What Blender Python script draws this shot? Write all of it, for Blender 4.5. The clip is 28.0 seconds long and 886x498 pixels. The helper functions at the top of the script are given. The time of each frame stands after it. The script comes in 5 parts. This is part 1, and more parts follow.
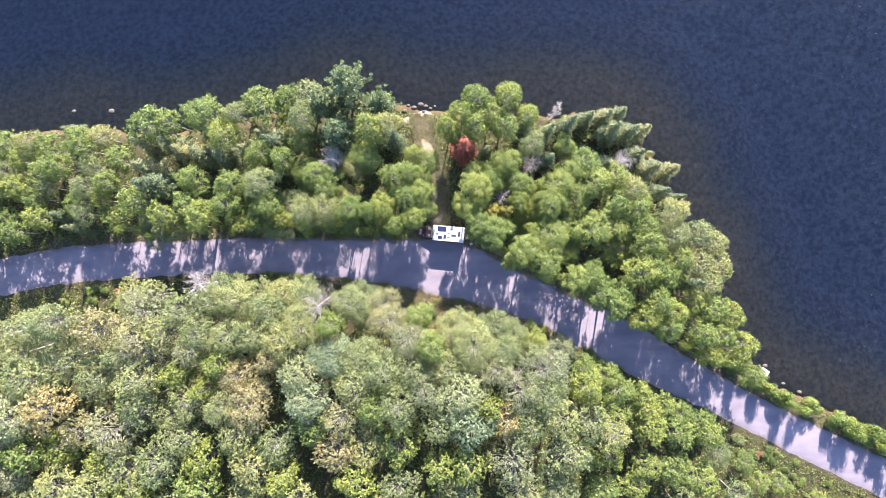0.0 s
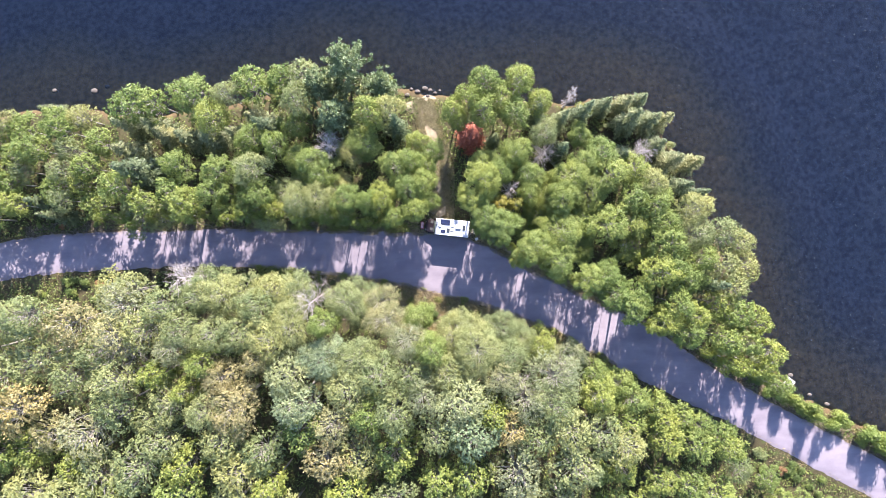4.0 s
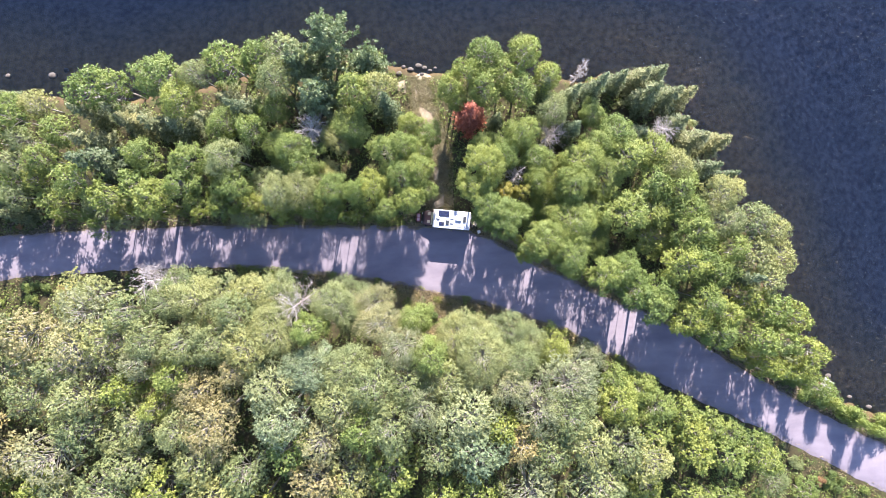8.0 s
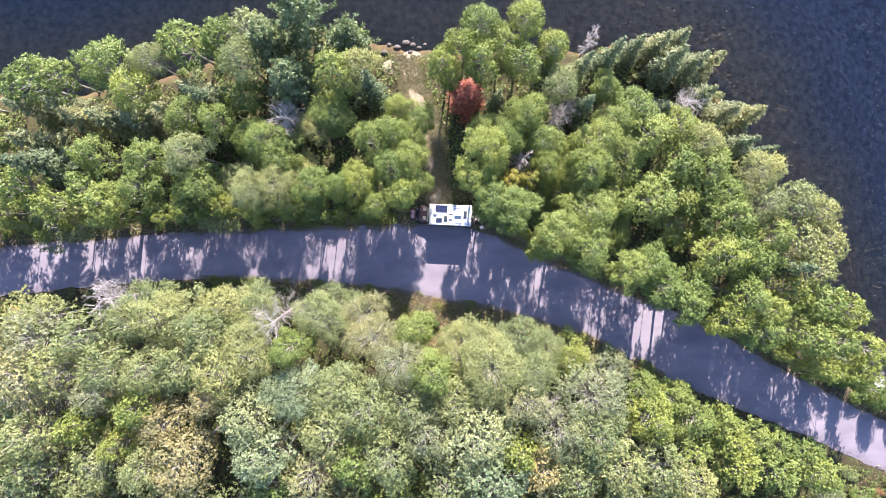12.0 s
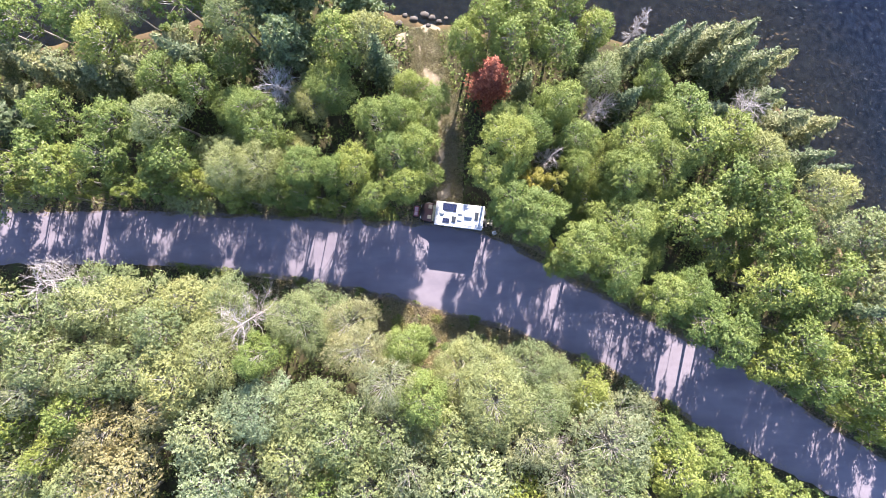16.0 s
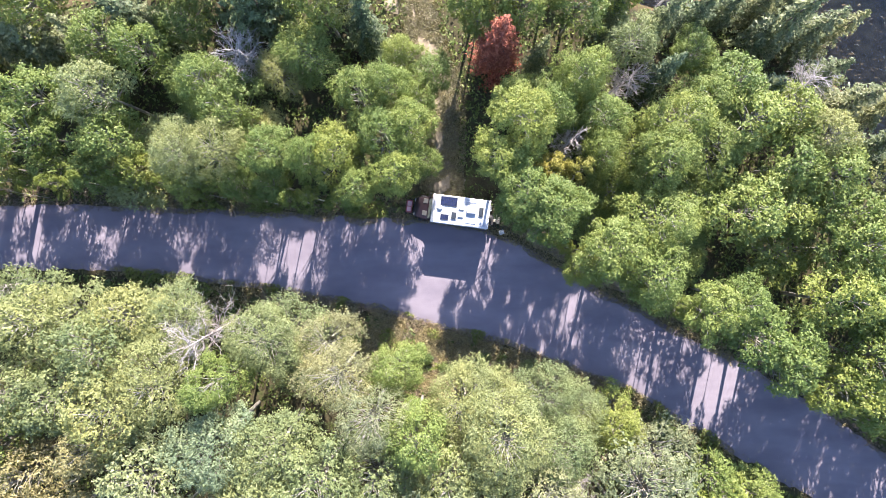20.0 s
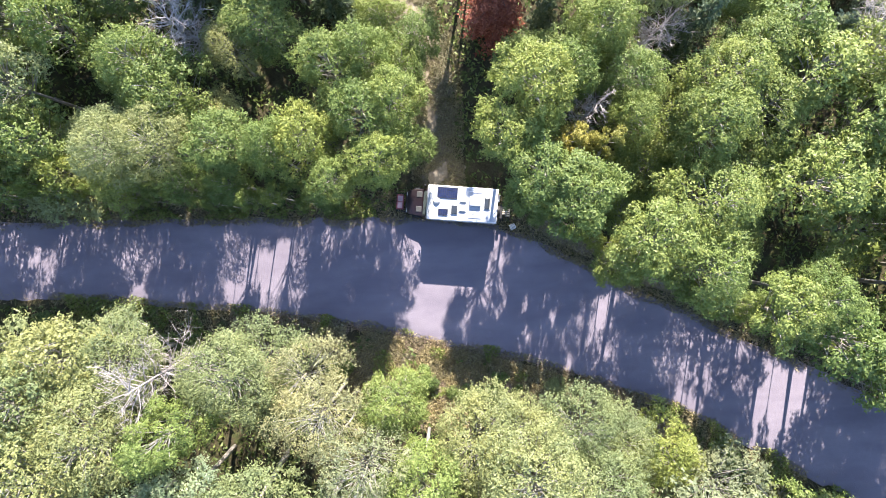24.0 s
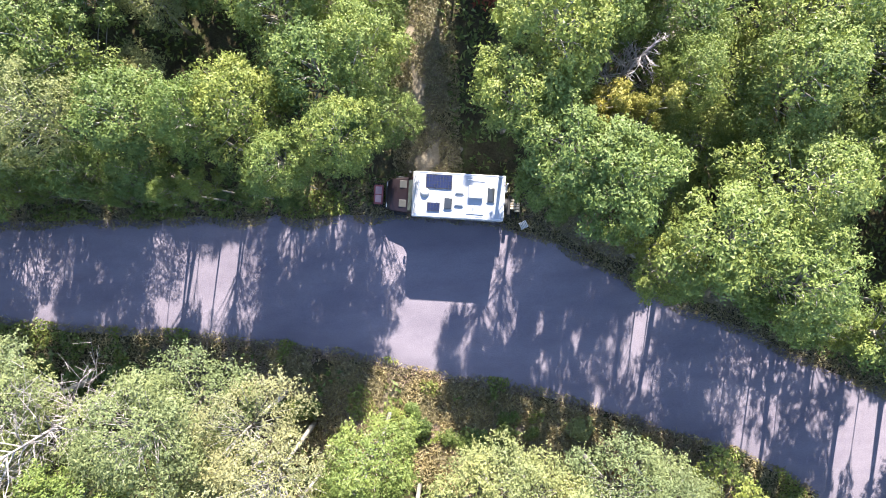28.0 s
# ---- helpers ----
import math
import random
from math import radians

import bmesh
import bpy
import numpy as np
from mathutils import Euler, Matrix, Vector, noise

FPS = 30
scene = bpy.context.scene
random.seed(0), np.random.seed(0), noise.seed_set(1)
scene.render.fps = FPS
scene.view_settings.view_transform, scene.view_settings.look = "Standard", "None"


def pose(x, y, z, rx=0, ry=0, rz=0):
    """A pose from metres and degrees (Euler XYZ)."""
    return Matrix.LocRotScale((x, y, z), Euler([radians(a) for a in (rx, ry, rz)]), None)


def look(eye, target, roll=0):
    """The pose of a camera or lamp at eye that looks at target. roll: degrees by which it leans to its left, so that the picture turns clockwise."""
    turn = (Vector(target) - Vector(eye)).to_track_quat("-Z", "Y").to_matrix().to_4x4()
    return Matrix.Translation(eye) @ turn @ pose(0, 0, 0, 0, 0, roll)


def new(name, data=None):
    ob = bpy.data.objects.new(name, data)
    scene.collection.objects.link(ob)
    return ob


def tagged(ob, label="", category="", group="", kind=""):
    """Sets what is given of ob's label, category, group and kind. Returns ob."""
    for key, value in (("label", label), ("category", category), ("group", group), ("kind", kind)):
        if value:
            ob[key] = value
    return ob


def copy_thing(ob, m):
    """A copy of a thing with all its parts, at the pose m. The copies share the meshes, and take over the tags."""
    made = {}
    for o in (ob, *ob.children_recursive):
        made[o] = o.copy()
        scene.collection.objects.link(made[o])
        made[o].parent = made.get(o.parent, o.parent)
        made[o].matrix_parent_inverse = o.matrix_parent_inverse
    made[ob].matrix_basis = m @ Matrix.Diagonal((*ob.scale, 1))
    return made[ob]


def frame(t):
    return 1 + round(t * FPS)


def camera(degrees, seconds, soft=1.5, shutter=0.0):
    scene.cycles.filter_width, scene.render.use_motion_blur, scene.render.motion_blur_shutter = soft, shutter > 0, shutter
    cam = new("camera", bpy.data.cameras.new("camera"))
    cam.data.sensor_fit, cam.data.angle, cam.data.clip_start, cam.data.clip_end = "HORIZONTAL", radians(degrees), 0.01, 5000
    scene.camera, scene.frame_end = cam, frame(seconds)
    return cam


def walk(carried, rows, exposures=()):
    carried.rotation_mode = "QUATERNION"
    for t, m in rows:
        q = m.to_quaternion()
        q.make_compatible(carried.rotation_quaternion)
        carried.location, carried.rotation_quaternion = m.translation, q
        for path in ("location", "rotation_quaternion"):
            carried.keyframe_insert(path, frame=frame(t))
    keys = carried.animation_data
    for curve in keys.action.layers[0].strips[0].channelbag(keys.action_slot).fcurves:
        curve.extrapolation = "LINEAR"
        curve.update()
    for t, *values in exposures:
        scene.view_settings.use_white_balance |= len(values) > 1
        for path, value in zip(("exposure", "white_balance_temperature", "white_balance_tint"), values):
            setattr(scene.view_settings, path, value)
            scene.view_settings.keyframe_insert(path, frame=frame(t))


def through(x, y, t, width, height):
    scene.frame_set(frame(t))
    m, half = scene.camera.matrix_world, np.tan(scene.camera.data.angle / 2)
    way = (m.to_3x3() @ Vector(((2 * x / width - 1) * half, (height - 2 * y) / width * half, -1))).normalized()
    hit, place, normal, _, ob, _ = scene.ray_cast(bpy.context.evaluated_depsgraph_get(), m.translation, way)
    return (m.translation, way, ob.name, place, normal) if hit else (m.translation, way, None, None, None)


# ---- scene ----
# A drone sinks straight down over a gravel road on a wooded point between lake and forest.
# x runs along the road, y towards the lake, z up; the ground by the camper is z = 0.
cam = camera(72.1, 28.0, soft=0.8)
PATH = [
    (0, 2.522, 0.690, 96.592, -0.300, -0.000, -3.099),
    (0.5, 2.554, 0.696, 95.676, -0.380, 0.099, -3.289),
    (1, 2.633, 0.668, 94.811, -0.401, 0.238, -3.390),
    (1.5, 2.695, 0.661, 94.008, -0.442, 0.319, -3.380),
    (2, 2.756, 0.641, 93.236, -0.482, 0.379, -3.351),
    (2.5, 2.788, 0.641, 92.489, -0.530, 0.450, -3.091),
    (3, 2.805, 0.618, 91.717, -0.566, 0.482, -2.661),
    (3.5, 2.811, 0.619, 90.926, -0.654, 0.504, -2.371),
    (5.5, 2.851, 0.541, 87.060, -0.961, 0.446, -1.911),
    (6, 2.784, 0.451, 85.921, -1.003, 0.425, -2.161),
    (6.5, 2.726, 0.430, 84.782, -1.068, 0.342, -2.760),
    (7, 2.703, 0.344, 83.674, -1.079, 0.331, -2.990),
    (7.5, 2.761, 0.373, 82.553, -1.150, 0.380, -3.111),
    (8, 2.821, 0.344, 81.389, -1.171, 0.439, -3.221),
    (8.5, 2.865, 0.342, 80.206, -1.245, 0.437, -3.711),
    (9, 2.912, 0.284, 79.086, -1.249, 0.414, -4.311),
    (9.5, 2.927, 0.227, 77.978, -1.242, 0.360, -4.941),
    (10, 2.996, 0.236, 76.832, -1.305, 0.357, -5.441),
    (10.5, 2.981, 0.187, 75.656, -1.306, 0.336, -5.730),
    (11, 2.944, 0.189, 74.460, -1.317, 0.366, -5.741),
    (11.5, 2.881, 0.186, 73.296, -1.266, 0.356, -5.651),
    (12, 2.823, 0.264, 72.075, -1.315, 0.357, -5.511),
    (12.5, 2.712, 0.283, 70.867, -1.333, 0.308, -5.410),
    (14.5, 2.428, 0.217, 66.155, -1.111, 0.419, -3.301),
    (15, 2.445, 0.310, 64.965, -1.109, 0.576, -1.972),
    (15.5, 2.463, 0.290, 63.801, -1.071, 0.629, -1.332),
    (16, 2.455, 0.260, 62.637, -0.996, 0.631, -0.892),
    (16.5, 2.474, 0.259, 61.491, -0.996, 0.572, -0.671),
    (17, 2.517, 0.250, 60.321, -1.036, 0.552, -0.631),
    (17.5, 2.473, 0.246, 59.119, -1.008, 0.493, -0.561),
    (18, 2.467, 0.240, 57.905, -0.969, 0.473, -0.541),
    (18.5, 2.392, 0.244, 56.672, -0.933, 0.393, -0.561),
    (19, 2.297, 0.218, 55.415, -0.898, 0.293, -0.610),
    (19.5, 2.247, 0.214, 54.157, -0.928, 0.282, -0.680),
    (20, 2.145, 0.175, 52.893, -0.872, 0.202, -0.790),
    (20.5, 2.106, 0.265, 51.654, -0.932, 0.211, -0.880),
    (21, 2.132, 0.282, 50.415, -0.942, 0.231, -1.000),
    (21.5, 2.198, 0.234, 49.188, -0.881, 0.251, -1.060),
    (23.5, 2.138, 0.155, 45.254, -0.963, 0.327, -3.620),
    (24, 2.272, 0.216, 44.127, -0.957, 0.405, -4.091),
    (24.5, 2.444, 0.276, 42.962, -0.969, 0.444, -4.251),
    (25, 2.573, 0.369, 41.810, -1.001, 0.524, -4.291),
    (25.5, 2.603, 0.448, 40.670, -1.060, 0.463, -4.331),
    (26, 2.631, 0.522, 39.486, -1.081, 0.463, -4.401),
    (26.5, 2.628, 0.465, 38.266, -1.031, 0.381, -4.731),
    (27, 2.587, 0.393, 37.034, -0.908, 0.251, -4.800),
    (27.5, 2.624, 0.378, 35.745, -0.899, 0.291, -4.800),
    (28, 2.598, 0.366, 34.457, -1.007, 0.231, -4.710),
]
walk(cam, [(t, pose(x, y, z, rx, ry, rz)) for t, x, y, z, rx, ry, rz in PATH], exposures=[(0.0, 2.24, 6700, 21), (14.0, 2.13, 6700, 21), (28.0, 2.15, 6700, 15)])

# ---- sky and sun ----
SUN_AZ, SUN_EL = 12.0, 32.7
world = bpy.data.worlds.new("sky")
scene.world = world
world.use_nodes = True
wn = world.node_tree.nodes
sky = wn.new("ShaderNodeTexSky")
sky.sky_type, sky.sun_disc = "NISHITA", False
sky.air_density, sky.dust_density, sky.ozone_density = 1.0, 0.3, 3.0
sky.sun_elevation, sky.sun_rotation = radians(SUN_EL), radians(SUN_AZ)
world.node_tree.links.new(sky.outputs[0], wn["Background"].inputs[0])
wn["Background"].inputs[1].default_value = 0.15
sun_way = Vector((math.sin(radians(SUN_AZ)) * math.cos(radians(SUN_EL)), math.cos(radians(SUN_AZ)) * math.cos(radians(SUN_EL)), math.sin(radians(SUN_EL))))
sun = new("sun", bpy.data.lights.new("sun", "SUN"))
sun.data.energy, sun.data.angle, sun.data.color = 5.0, radians(0.53), (1.0, 0.95, 0.87)
sun.matrix_world = look(sun_way * 200, (0, 0, 0))

# ---- materials ----
def tree_of(name):
    m = bpy.data.materials.new(name)
    m.use_nodes = True
    t = m.node_tree
    return m, t, t.nodes["Principled BSDF"]


def add(t, kind, **values):
    n = t.nodes.new("ShaderNode" + kind)
    for key, value in values.items():
        n.inputs[key.replace("_", " ")].default_value = value
    return n


def ramp(t, source, stops):
    n = t.nodes.new("ShaderNodeValToRGB")
    e = n.color_ramp.elements
    while len(e) < len(stops):
        e.new(0.5)
    for i, (at, c) in enumerate(stops):
        e[i].position, e[i].color = at, (*c, 1)
    t.links.new(source, n.inputs[0])
    return n.outputs[0]


def blend(t, fac, a, b, kind="MIX"):
    n = t.nodes.new("ShaderNodeMix")
    n.data_type, n.blend_type = "RGBA", kind
    for value, slot in ((fac, 0), (a, 6), (b, 7)):
        if hasattr(value, "node"):
            t.links.new(value, n.inputs[slot])
        else:
            n.inputs[slot].default_value = value if slot == 0 else (*value, 1)
    return n.outputs[2]


def world_noise(t, scale, detail=4.0, rough=0.55, stretch=None):
    g = t.nodes.new("ShaderNodeNewGeometry")
    n = add(t, "TexNoise", Scale=scale, Detail=detail, Roughness=rough)
    if stretch:
        v = t.nodes.new("ShaderNodeMapping")
        v.inputs["Scale"].default_value = stretch[:3]
        if len(stretch) > 3:
            v.inputs["Rotation"].default_value = (0, 0, stretch[3])
        t.links.new(g.outputs["Position"], v.inputs[0])
        t.links.new(v.outputs[0], n.inputs["Vector"])
    else:
        t.links.new(g.outputs["Position"], n.inputs["Vector"])
    return n.outputs[0]


def bumped(t, bsdf, source, strength, distance):
    b = add(t, "Bump", Strength=strength, Distance=distance)
    t.links.new(source, b.inputs["Height"])
    t.links.new(b.outputs[0], bsdf.inputs["Normal"])


def leaf_material(name, dark, mid, light, through=0.24, gloss=0.5):
    """Leaves: a tone of their own for each tree, and again for each leaf; some light shines through."""
    m, t, p = tree_of(name)
    g, o = t.nodes.new("ShaderNodeNewGeometry"), t.nodes.new("ShaderNodeObjectInfo")
    leaf = ramp(t, g.outputs["Random Per Island"], [(0.0, dark), (0.5, mid), (1.0, light)])
    tone = ramp(t, o.outputs["Random"], [(0.0, (0.76, 0.82, 0.86)), (0.5, (1, 1, 1.08)), (1.0, (1.28, 1.14, 1.05))])
    c = blend(t, 1.0, leaf, tone, "MULTIPLY")
    patch = ramp(t, world_noise(t, 0.55, 2.0), [(0.3, (0.80, 0.86, 0.9)), (0.7, (1.15, 1.1, 1.0))])
    c = blend(t, 1.0, c, patch, "MULTIPLY")
    t.links.new(c, p.inputs["Base Color"])
    p.inputs["Roughness"].default_value = gloss
    p.inputs["Specular IOR Level"].default_value = 0.25
    tr = t.nodes.new("ShaderNodeBsdfTranslucent")
    t.links.new(blend(t, 1.0, c, (1.1, 1.15, 0.6), "MULTIPLY"), tr.inputs[0])
    mix = t.nodes.new("ShaderNodeMixShader")
    mix.inputs[0].default_value = through
    t.links.new(p.outputs[0], mix.inputs[1])
    t.links.new(tr.outputs[0], mix.inputs[2])
    t.links.new(mix.outputs[0], t.nodes["Material Output"].inputs[0])
    return m


def plain(name, colour, rough=0.5, metal=0.0, spread=0.12, scale=3.0, coat=0.0, bump=0.0):
    """Paint, plastic or metal with a little dirt at two scales."""
    m, t, p = tree_of(name)
    lo, hi = [c * (1 - spread) for c in colour], [min(1, c * (1 + spread)) for c in colour]
    a = ramp(t, world_noise(t, scale), [(0.3, lo), (0.7, hi)])
    b = ramp(t, world_noise(t, scale * 14, 3.0), [(0.35, (1 - spread * 0.6,) * 3), (0.65, (1, 1, 1))])
    t.links.new(blend(t, 1.0, a, b, "MULTIPLY"), p.inputs["Base Color"])
    p.inputs["Roughness"].default_value, p.inputs["Metallic"].default_value = rough, metal
    p.inputs["Coat Weight"].default_value = coat
    if bump:
        bumped(t, p, world_noise(t, scale * 20, 3.0), bump, 0.01)
    return m


def bark_material(name, dark, light, scale=5.0):
    m, t, p = tree_of(name)
    c = ramp(t, world_noise(t, scale, 5.0, 0.6, (1, 1, 0.35)), [(0.32, dark), (0.62, light)])
    t.links.new(c, p.inputs["Base Color"])
    p.inputs["Roughness"].default_value = 0.9
    bumped(t, p, world_noise(t, scale * 6, 3.0), 0.5, 0.03)
    return m


LEAVES = {
    "green": leaf_material("aspen_leaf", (0.097, 0.137, 0.031), (0.149, 0.196, 0.048), (0.209, 0.249, 0.076)),
    "pale": leaf_material("willow_leaf", (0.138, 0.163, 0.061), (0.178, 0.206, 0.081), (0.219, 0.247, 0.105)),
    "grey": leaf_material("grey_willow_leaf", (0.155, 0.169, 0.08), (0.199, 0.213, 0.107), (0.244, 0.258, 0.137)),
    "blue": leaf_material("poplar_leaf", (0.122, 0.157, 0.075), (0.18, 0.224, 0.114), (0.248, 0.294, 0.163)),
    "yellow": leaf_material("turning_leaf", (0.16, 0.147, 0.058), (0.235, 0.21, 0.09), (0.316, 0.278, 0.138)),
    "spruce": leaf_material("spruce_needle", (0.050, 0.072, 0.030), (0.096, 0.124, 0.056), (0.155, 0.185, 0.095), 0.2),
    "fir": leaf_material("fir_needle", (0.078, 0.094, 0.037), (0.142, 0.161, 0.071), (0.216, 0.235, 0.116), 0.2),
    "gold": leaf_material("golden_leaf", (0.150, 0.155, 0.032), (0.235, 0.222, 0.050), (0.320, 0.290, 0.085)),
    "pine": leaf_material("pine_needle", (0.107, 0.142, 0.066), (0.176, 0.219, 0.105), (0.254, 0.297, 0.16), 0.25),
    "red": leaf_material("dead_needle", (0.161, 0.042, 0.023), (0.27, 0.075, 0.042), (0.38, 0.138, 0.08), 0.15),
    "shrub": leaf_material("shrub_leaf", (0.050, 0.080, 0.020), (0.100, 0.140, 0.036), (0.170, 0.210, 0.065)),
    "straw": leaf_material("dry_grass", (0.13, 0.115, 0.055), (0.24, 0.21, 0.11), (0.36, 0.32, 0.19), 0.2),
    "brown": leaf_material("dead_leaf", (0.115, 0.085, 0.062), (0.200, 0.155, 0.118), (0.310, 0.250, 0.195), 0.15),
    "russet": leaf_material("russet_leaf", (0.110, 0.060, 0.028), (0.190, 0.110, 0.055), (0.290, 0.190, 0.105)),
}
BARK = bark_material("aspen_bark", (0.12, 0.11, 0.09), (0.33, 0.31, 0.27))
BARK_DARK = bark_material("conifer_bark", (0.045, 0.035, 0.028), (0.13, 0.105, 0.085))
BARK_BARE = bark_material("weathered_wood", (0.20, 0.18, 0.165), (0.40, 0.36, 0.345))

# Forest floor, lake bed and banks are one sheet; its colour follows height and litter.
GROUND, t, p = tree_of("forest_floor_and_lake_bed")
geo = t.nodes.new("ShaderNodeNewGeometry")
xyz = t.nodes.new("ShaderNodeSeparateXYZ")
t.links.new(geo.outputs["Position"], xyz.inputs[0])
litter = ramp(t, world_noise(t, 0.9, 6.0, 0.65), [(0.3, (0.034, 0.030, 0.018)), (0.5, (0.062, 0.054, 0.030)), (0.62, (0.060, 0.074, 0.026)), (0.8, (0.12, 0.105, 0.060))])
fine = ramp(t, world_noise(t, 11.0, 4.0, 0.7), [(0.3, (0.55, 0.55, 0.55)), (0.7, (1.3, 1.3, 1.3))])
litter = blend(t, 1.0, litter, fine, "MULTIPLY")
depth = t.nodes.new("ShaderNodeMapRange")
depth.inputs["From Min"].default_value, depth.inputs["From Max"].default_value = -4.4, -0.3
t.links.new(xyz.outputs[2], depth.inputs[0])
wobble = t.nodes.new("ShaderNodeMath")
wobble.operation = "MULTIPLY_ADD"
wobble.inputs[1].default_value, wobble.inputs[2].default_value = 0.16, -0.08
t.links.new(world_noise(t, 0.16, 4.0), wobble.inputs[0])
total = t.nodes.new("ShaderNodeMath")
t.links.new(depth.outputs[0], total.inputs[0])
t.links.new(wobble.outputs[0], total.inputs[1])
# Blue-grey of the deep bed stands in for light the water absorbs and scatters.
bed = ramp(t, total.outputs[0], [(0.0, (0.080, 0.082, 0.100)), (0.40, (0.085, 0.081, 0.089)), (0.62, (0.118, 0.096, 0.075)), (0.84, (0.180, 0.120, 0.065)), (1.0, (0.170, 0.114, 0.064))])
stones = ramp(t, world_noise(t, 1.3, 3.0, 0.6), [(0.35, (0.7, 0.7, 0.75)), (0.65, (1.25, 1.2, 1.15))])
bed = blend(t, 1.0, bed, stones, "MULTIPLY")
dry = t.nodes.new("ShaderNodeMapRange")
dry.inputs["From Min"].default_value, dry.inputs["From Max"].default_value = -0.5, -0.25
t.links.new(xyz.outputs[2], dry.inputs[0])
t.links.new(blend(t, dry.outputs[0], bed, litter), p.inputs["Base Color"])
p.inputs["Roughness"].default_value = 0.95
p.inputs["Specular IOR Level"].default_value = 0.1
bumped(t, p, world_noise(t, 6.0, 6.0, 0.7), 0.6, 0.08)

ROAD, t, p = tree_of("gravel")
base = ramp(t, world_noise(t, 0.45, 5.0, 0.6, (0.35, 1, 1, 0.25)), [(0.3, (0.140, 0.126, 0.158)), (0.7, (0.217, 0.196, 0.230))])
grit = ramp(t, world_noise(t, 16.0, 5.0, 0.75), [(0.3, (0.72, 0.72, 0.72)), (0.7, (1.22, 1.2, 1.18))])
t.links.new(blend(t, 1.0, base, grit, "MULTIPLY"), p.inputs["Base Color"])
p.inputs["Roughness"].default_value = 0.95
p.inputs["Specular IOR Level"].default_value = 0.2
bumped(t, p, world_noise(t, 14.0, 5.0, 0.7), 0.7, 0.03)

SAND, t, p = tree_of("trodden_earth")
c = ramp(t, world_noise(t, 1.1, 6.0, 0.65), [(0.3, (0.13, 0.105, 0.065)), (0.5, (0.22, 0.18, 0.120)), (0.72, (0.31, 0.265, 0.20))])
t.links.new(blend(t, 1.0, c, ramp(t, world_noise(t, 12.0, 4.0, 0.7), [(0.3, (0.7, 0.7, 0.7)), (0.7, (1.2, 1.2, 1.2))]), "MULTIPLY"), p.inputs["Base Color"])
p.inputs["Roughness"].default_value = 0.95
bumped(t, p, world_noise(t, 9.0, 5.0, 0.7), 0.6, 0.05)

WATER, t, p = tree_of("lake_water")
clear, gloss = t.nodes.new("ShaderNodeBsdfTransparent"), t.nodes.new("ShaderNodeBsdfGlossy")
clear.inputs[0].default_value = (0.80, 0.86, 0.90, 1)
gloss.inputs["Roughness"].default_value = 0.03
wave = add(t, "Bump", Strength=1.0, Distance=1.0)


def calc(t, kind, a, b, c=0.0):
    n = t.nodes.new("ShaderNodeMath")
    n.operation = kind
    for value, slot in ((a, 0), (b, 1), (c, 2)):
        if hasattr(value, "node"):
            t.links.new(value, n.inputs[slot])
        else:
            n.inputs[slot].default_value = value
    return n.outputs[0]


swell_height = calc(t, "MULTIPLY", world_noise(t, 0.8, 1.0, 0.5, (0.5, 1.0, 1.0, 0.9)), 0.085)
ripple_height = calc(t, "MULTIPLY_ADD", world_noise(t, 3.2, 1.0, 0.5, (0.45, 1.0, 1.0, 1.2)), 0.040, swell_height)
crest = add(t, "MapRange")
crest.interpolation_type = "SMOOTHSTEP"
crest.inputs["From Min"].default_value, crest.inputs["From Max"].default_value = 0.66, 0.84
t.links.new(world_noise(t, 2.7, 0.0, 0.5, (0.8, 1.0, 1.0, 0.6)), crest.inputs[0])
height = calc(t, "MULTIPLY_ADD", crest.outputs[0], 0.044, ripple_height)
# The point shelters the water by its west side; the wind roughens it further out.
wpos = t.nodes.new("ShaderNodeNewGeometry")
wxyz = t.nodes.new("ShaderNodeSeparateXYZ")
t.links.new(wpos.outputs["Position"], wxyz.inputs[0])
wind = add(t, "MapRange")
wind.interpolation_type = "SMOOTHSTEP"
wind.inputs["From Min"].default_value, wind.inputs["From Max"].default_value = -25.0, 50.0
wind.inputs["To Min"].default_value, wind.inputs["To Max"].default_value = 0.30, 1.45
t.links.new(wxyz.outputs[0], wind.inputs[0])
swell = t.nodes.new("ShaderNodeMath")
swell.operation = "MULTIPLY"
t.links.new(height, swell.inputs[0])
t.links.new(wind.outputs[0], swell.inputs[1])
t.links.new(swell.outputs[0], wave.inputs["Height"])
t.links.new(wave.outputs[0], gloss.inputs["Normal"])
fres = t.nodes.new("ShaderNodeFresnel")
fres.inputs["IOR"].default_value = 1.33
t.links.new(wave.outputs[0], fres.inputs["Normal"])
mix = t.nodes.new("ShaderNodeMixShader")
for a, b in ((fres.outputs[0], mix.inputs[0]), (clear.outputs[0], mix.inputs[1]), (gloss.outputs[0], mix.inputs[2])):
    t.links.new(a, b)
t.links.new(mix.outputs[0], t.nodes["Material Output"].inputs[0])

DARKGREY = plain("dark_grey_plastic", (0.045, 0.047, 0.045), 0.5)
STONE = plain("lake_stone", (0.085, 0.072, 0.062), 0.9, spread=0.3, scale=2.5, bump=0.5)
WHITE = plain("white_gelcoat", (0.37, 0.395, 0.44), 0.35, spread=0.05, scale=1.2, coat=0.2)
WHITE_WALL = plain("white_side_panel", (0.72, 0.72, 0.72), 0.4, spread=0.06)
TRIM = plain("aluminium_trim", (0.62, 0.63, 0.65), 0.35, 0.8)
GREYPLASTIC = plain("grey_plastic", (0.30, 0.31, 0.31), 0.5)
CREAM = plain("aged_white_plastic", (0.48, 0.49, 0.49), 0.45)
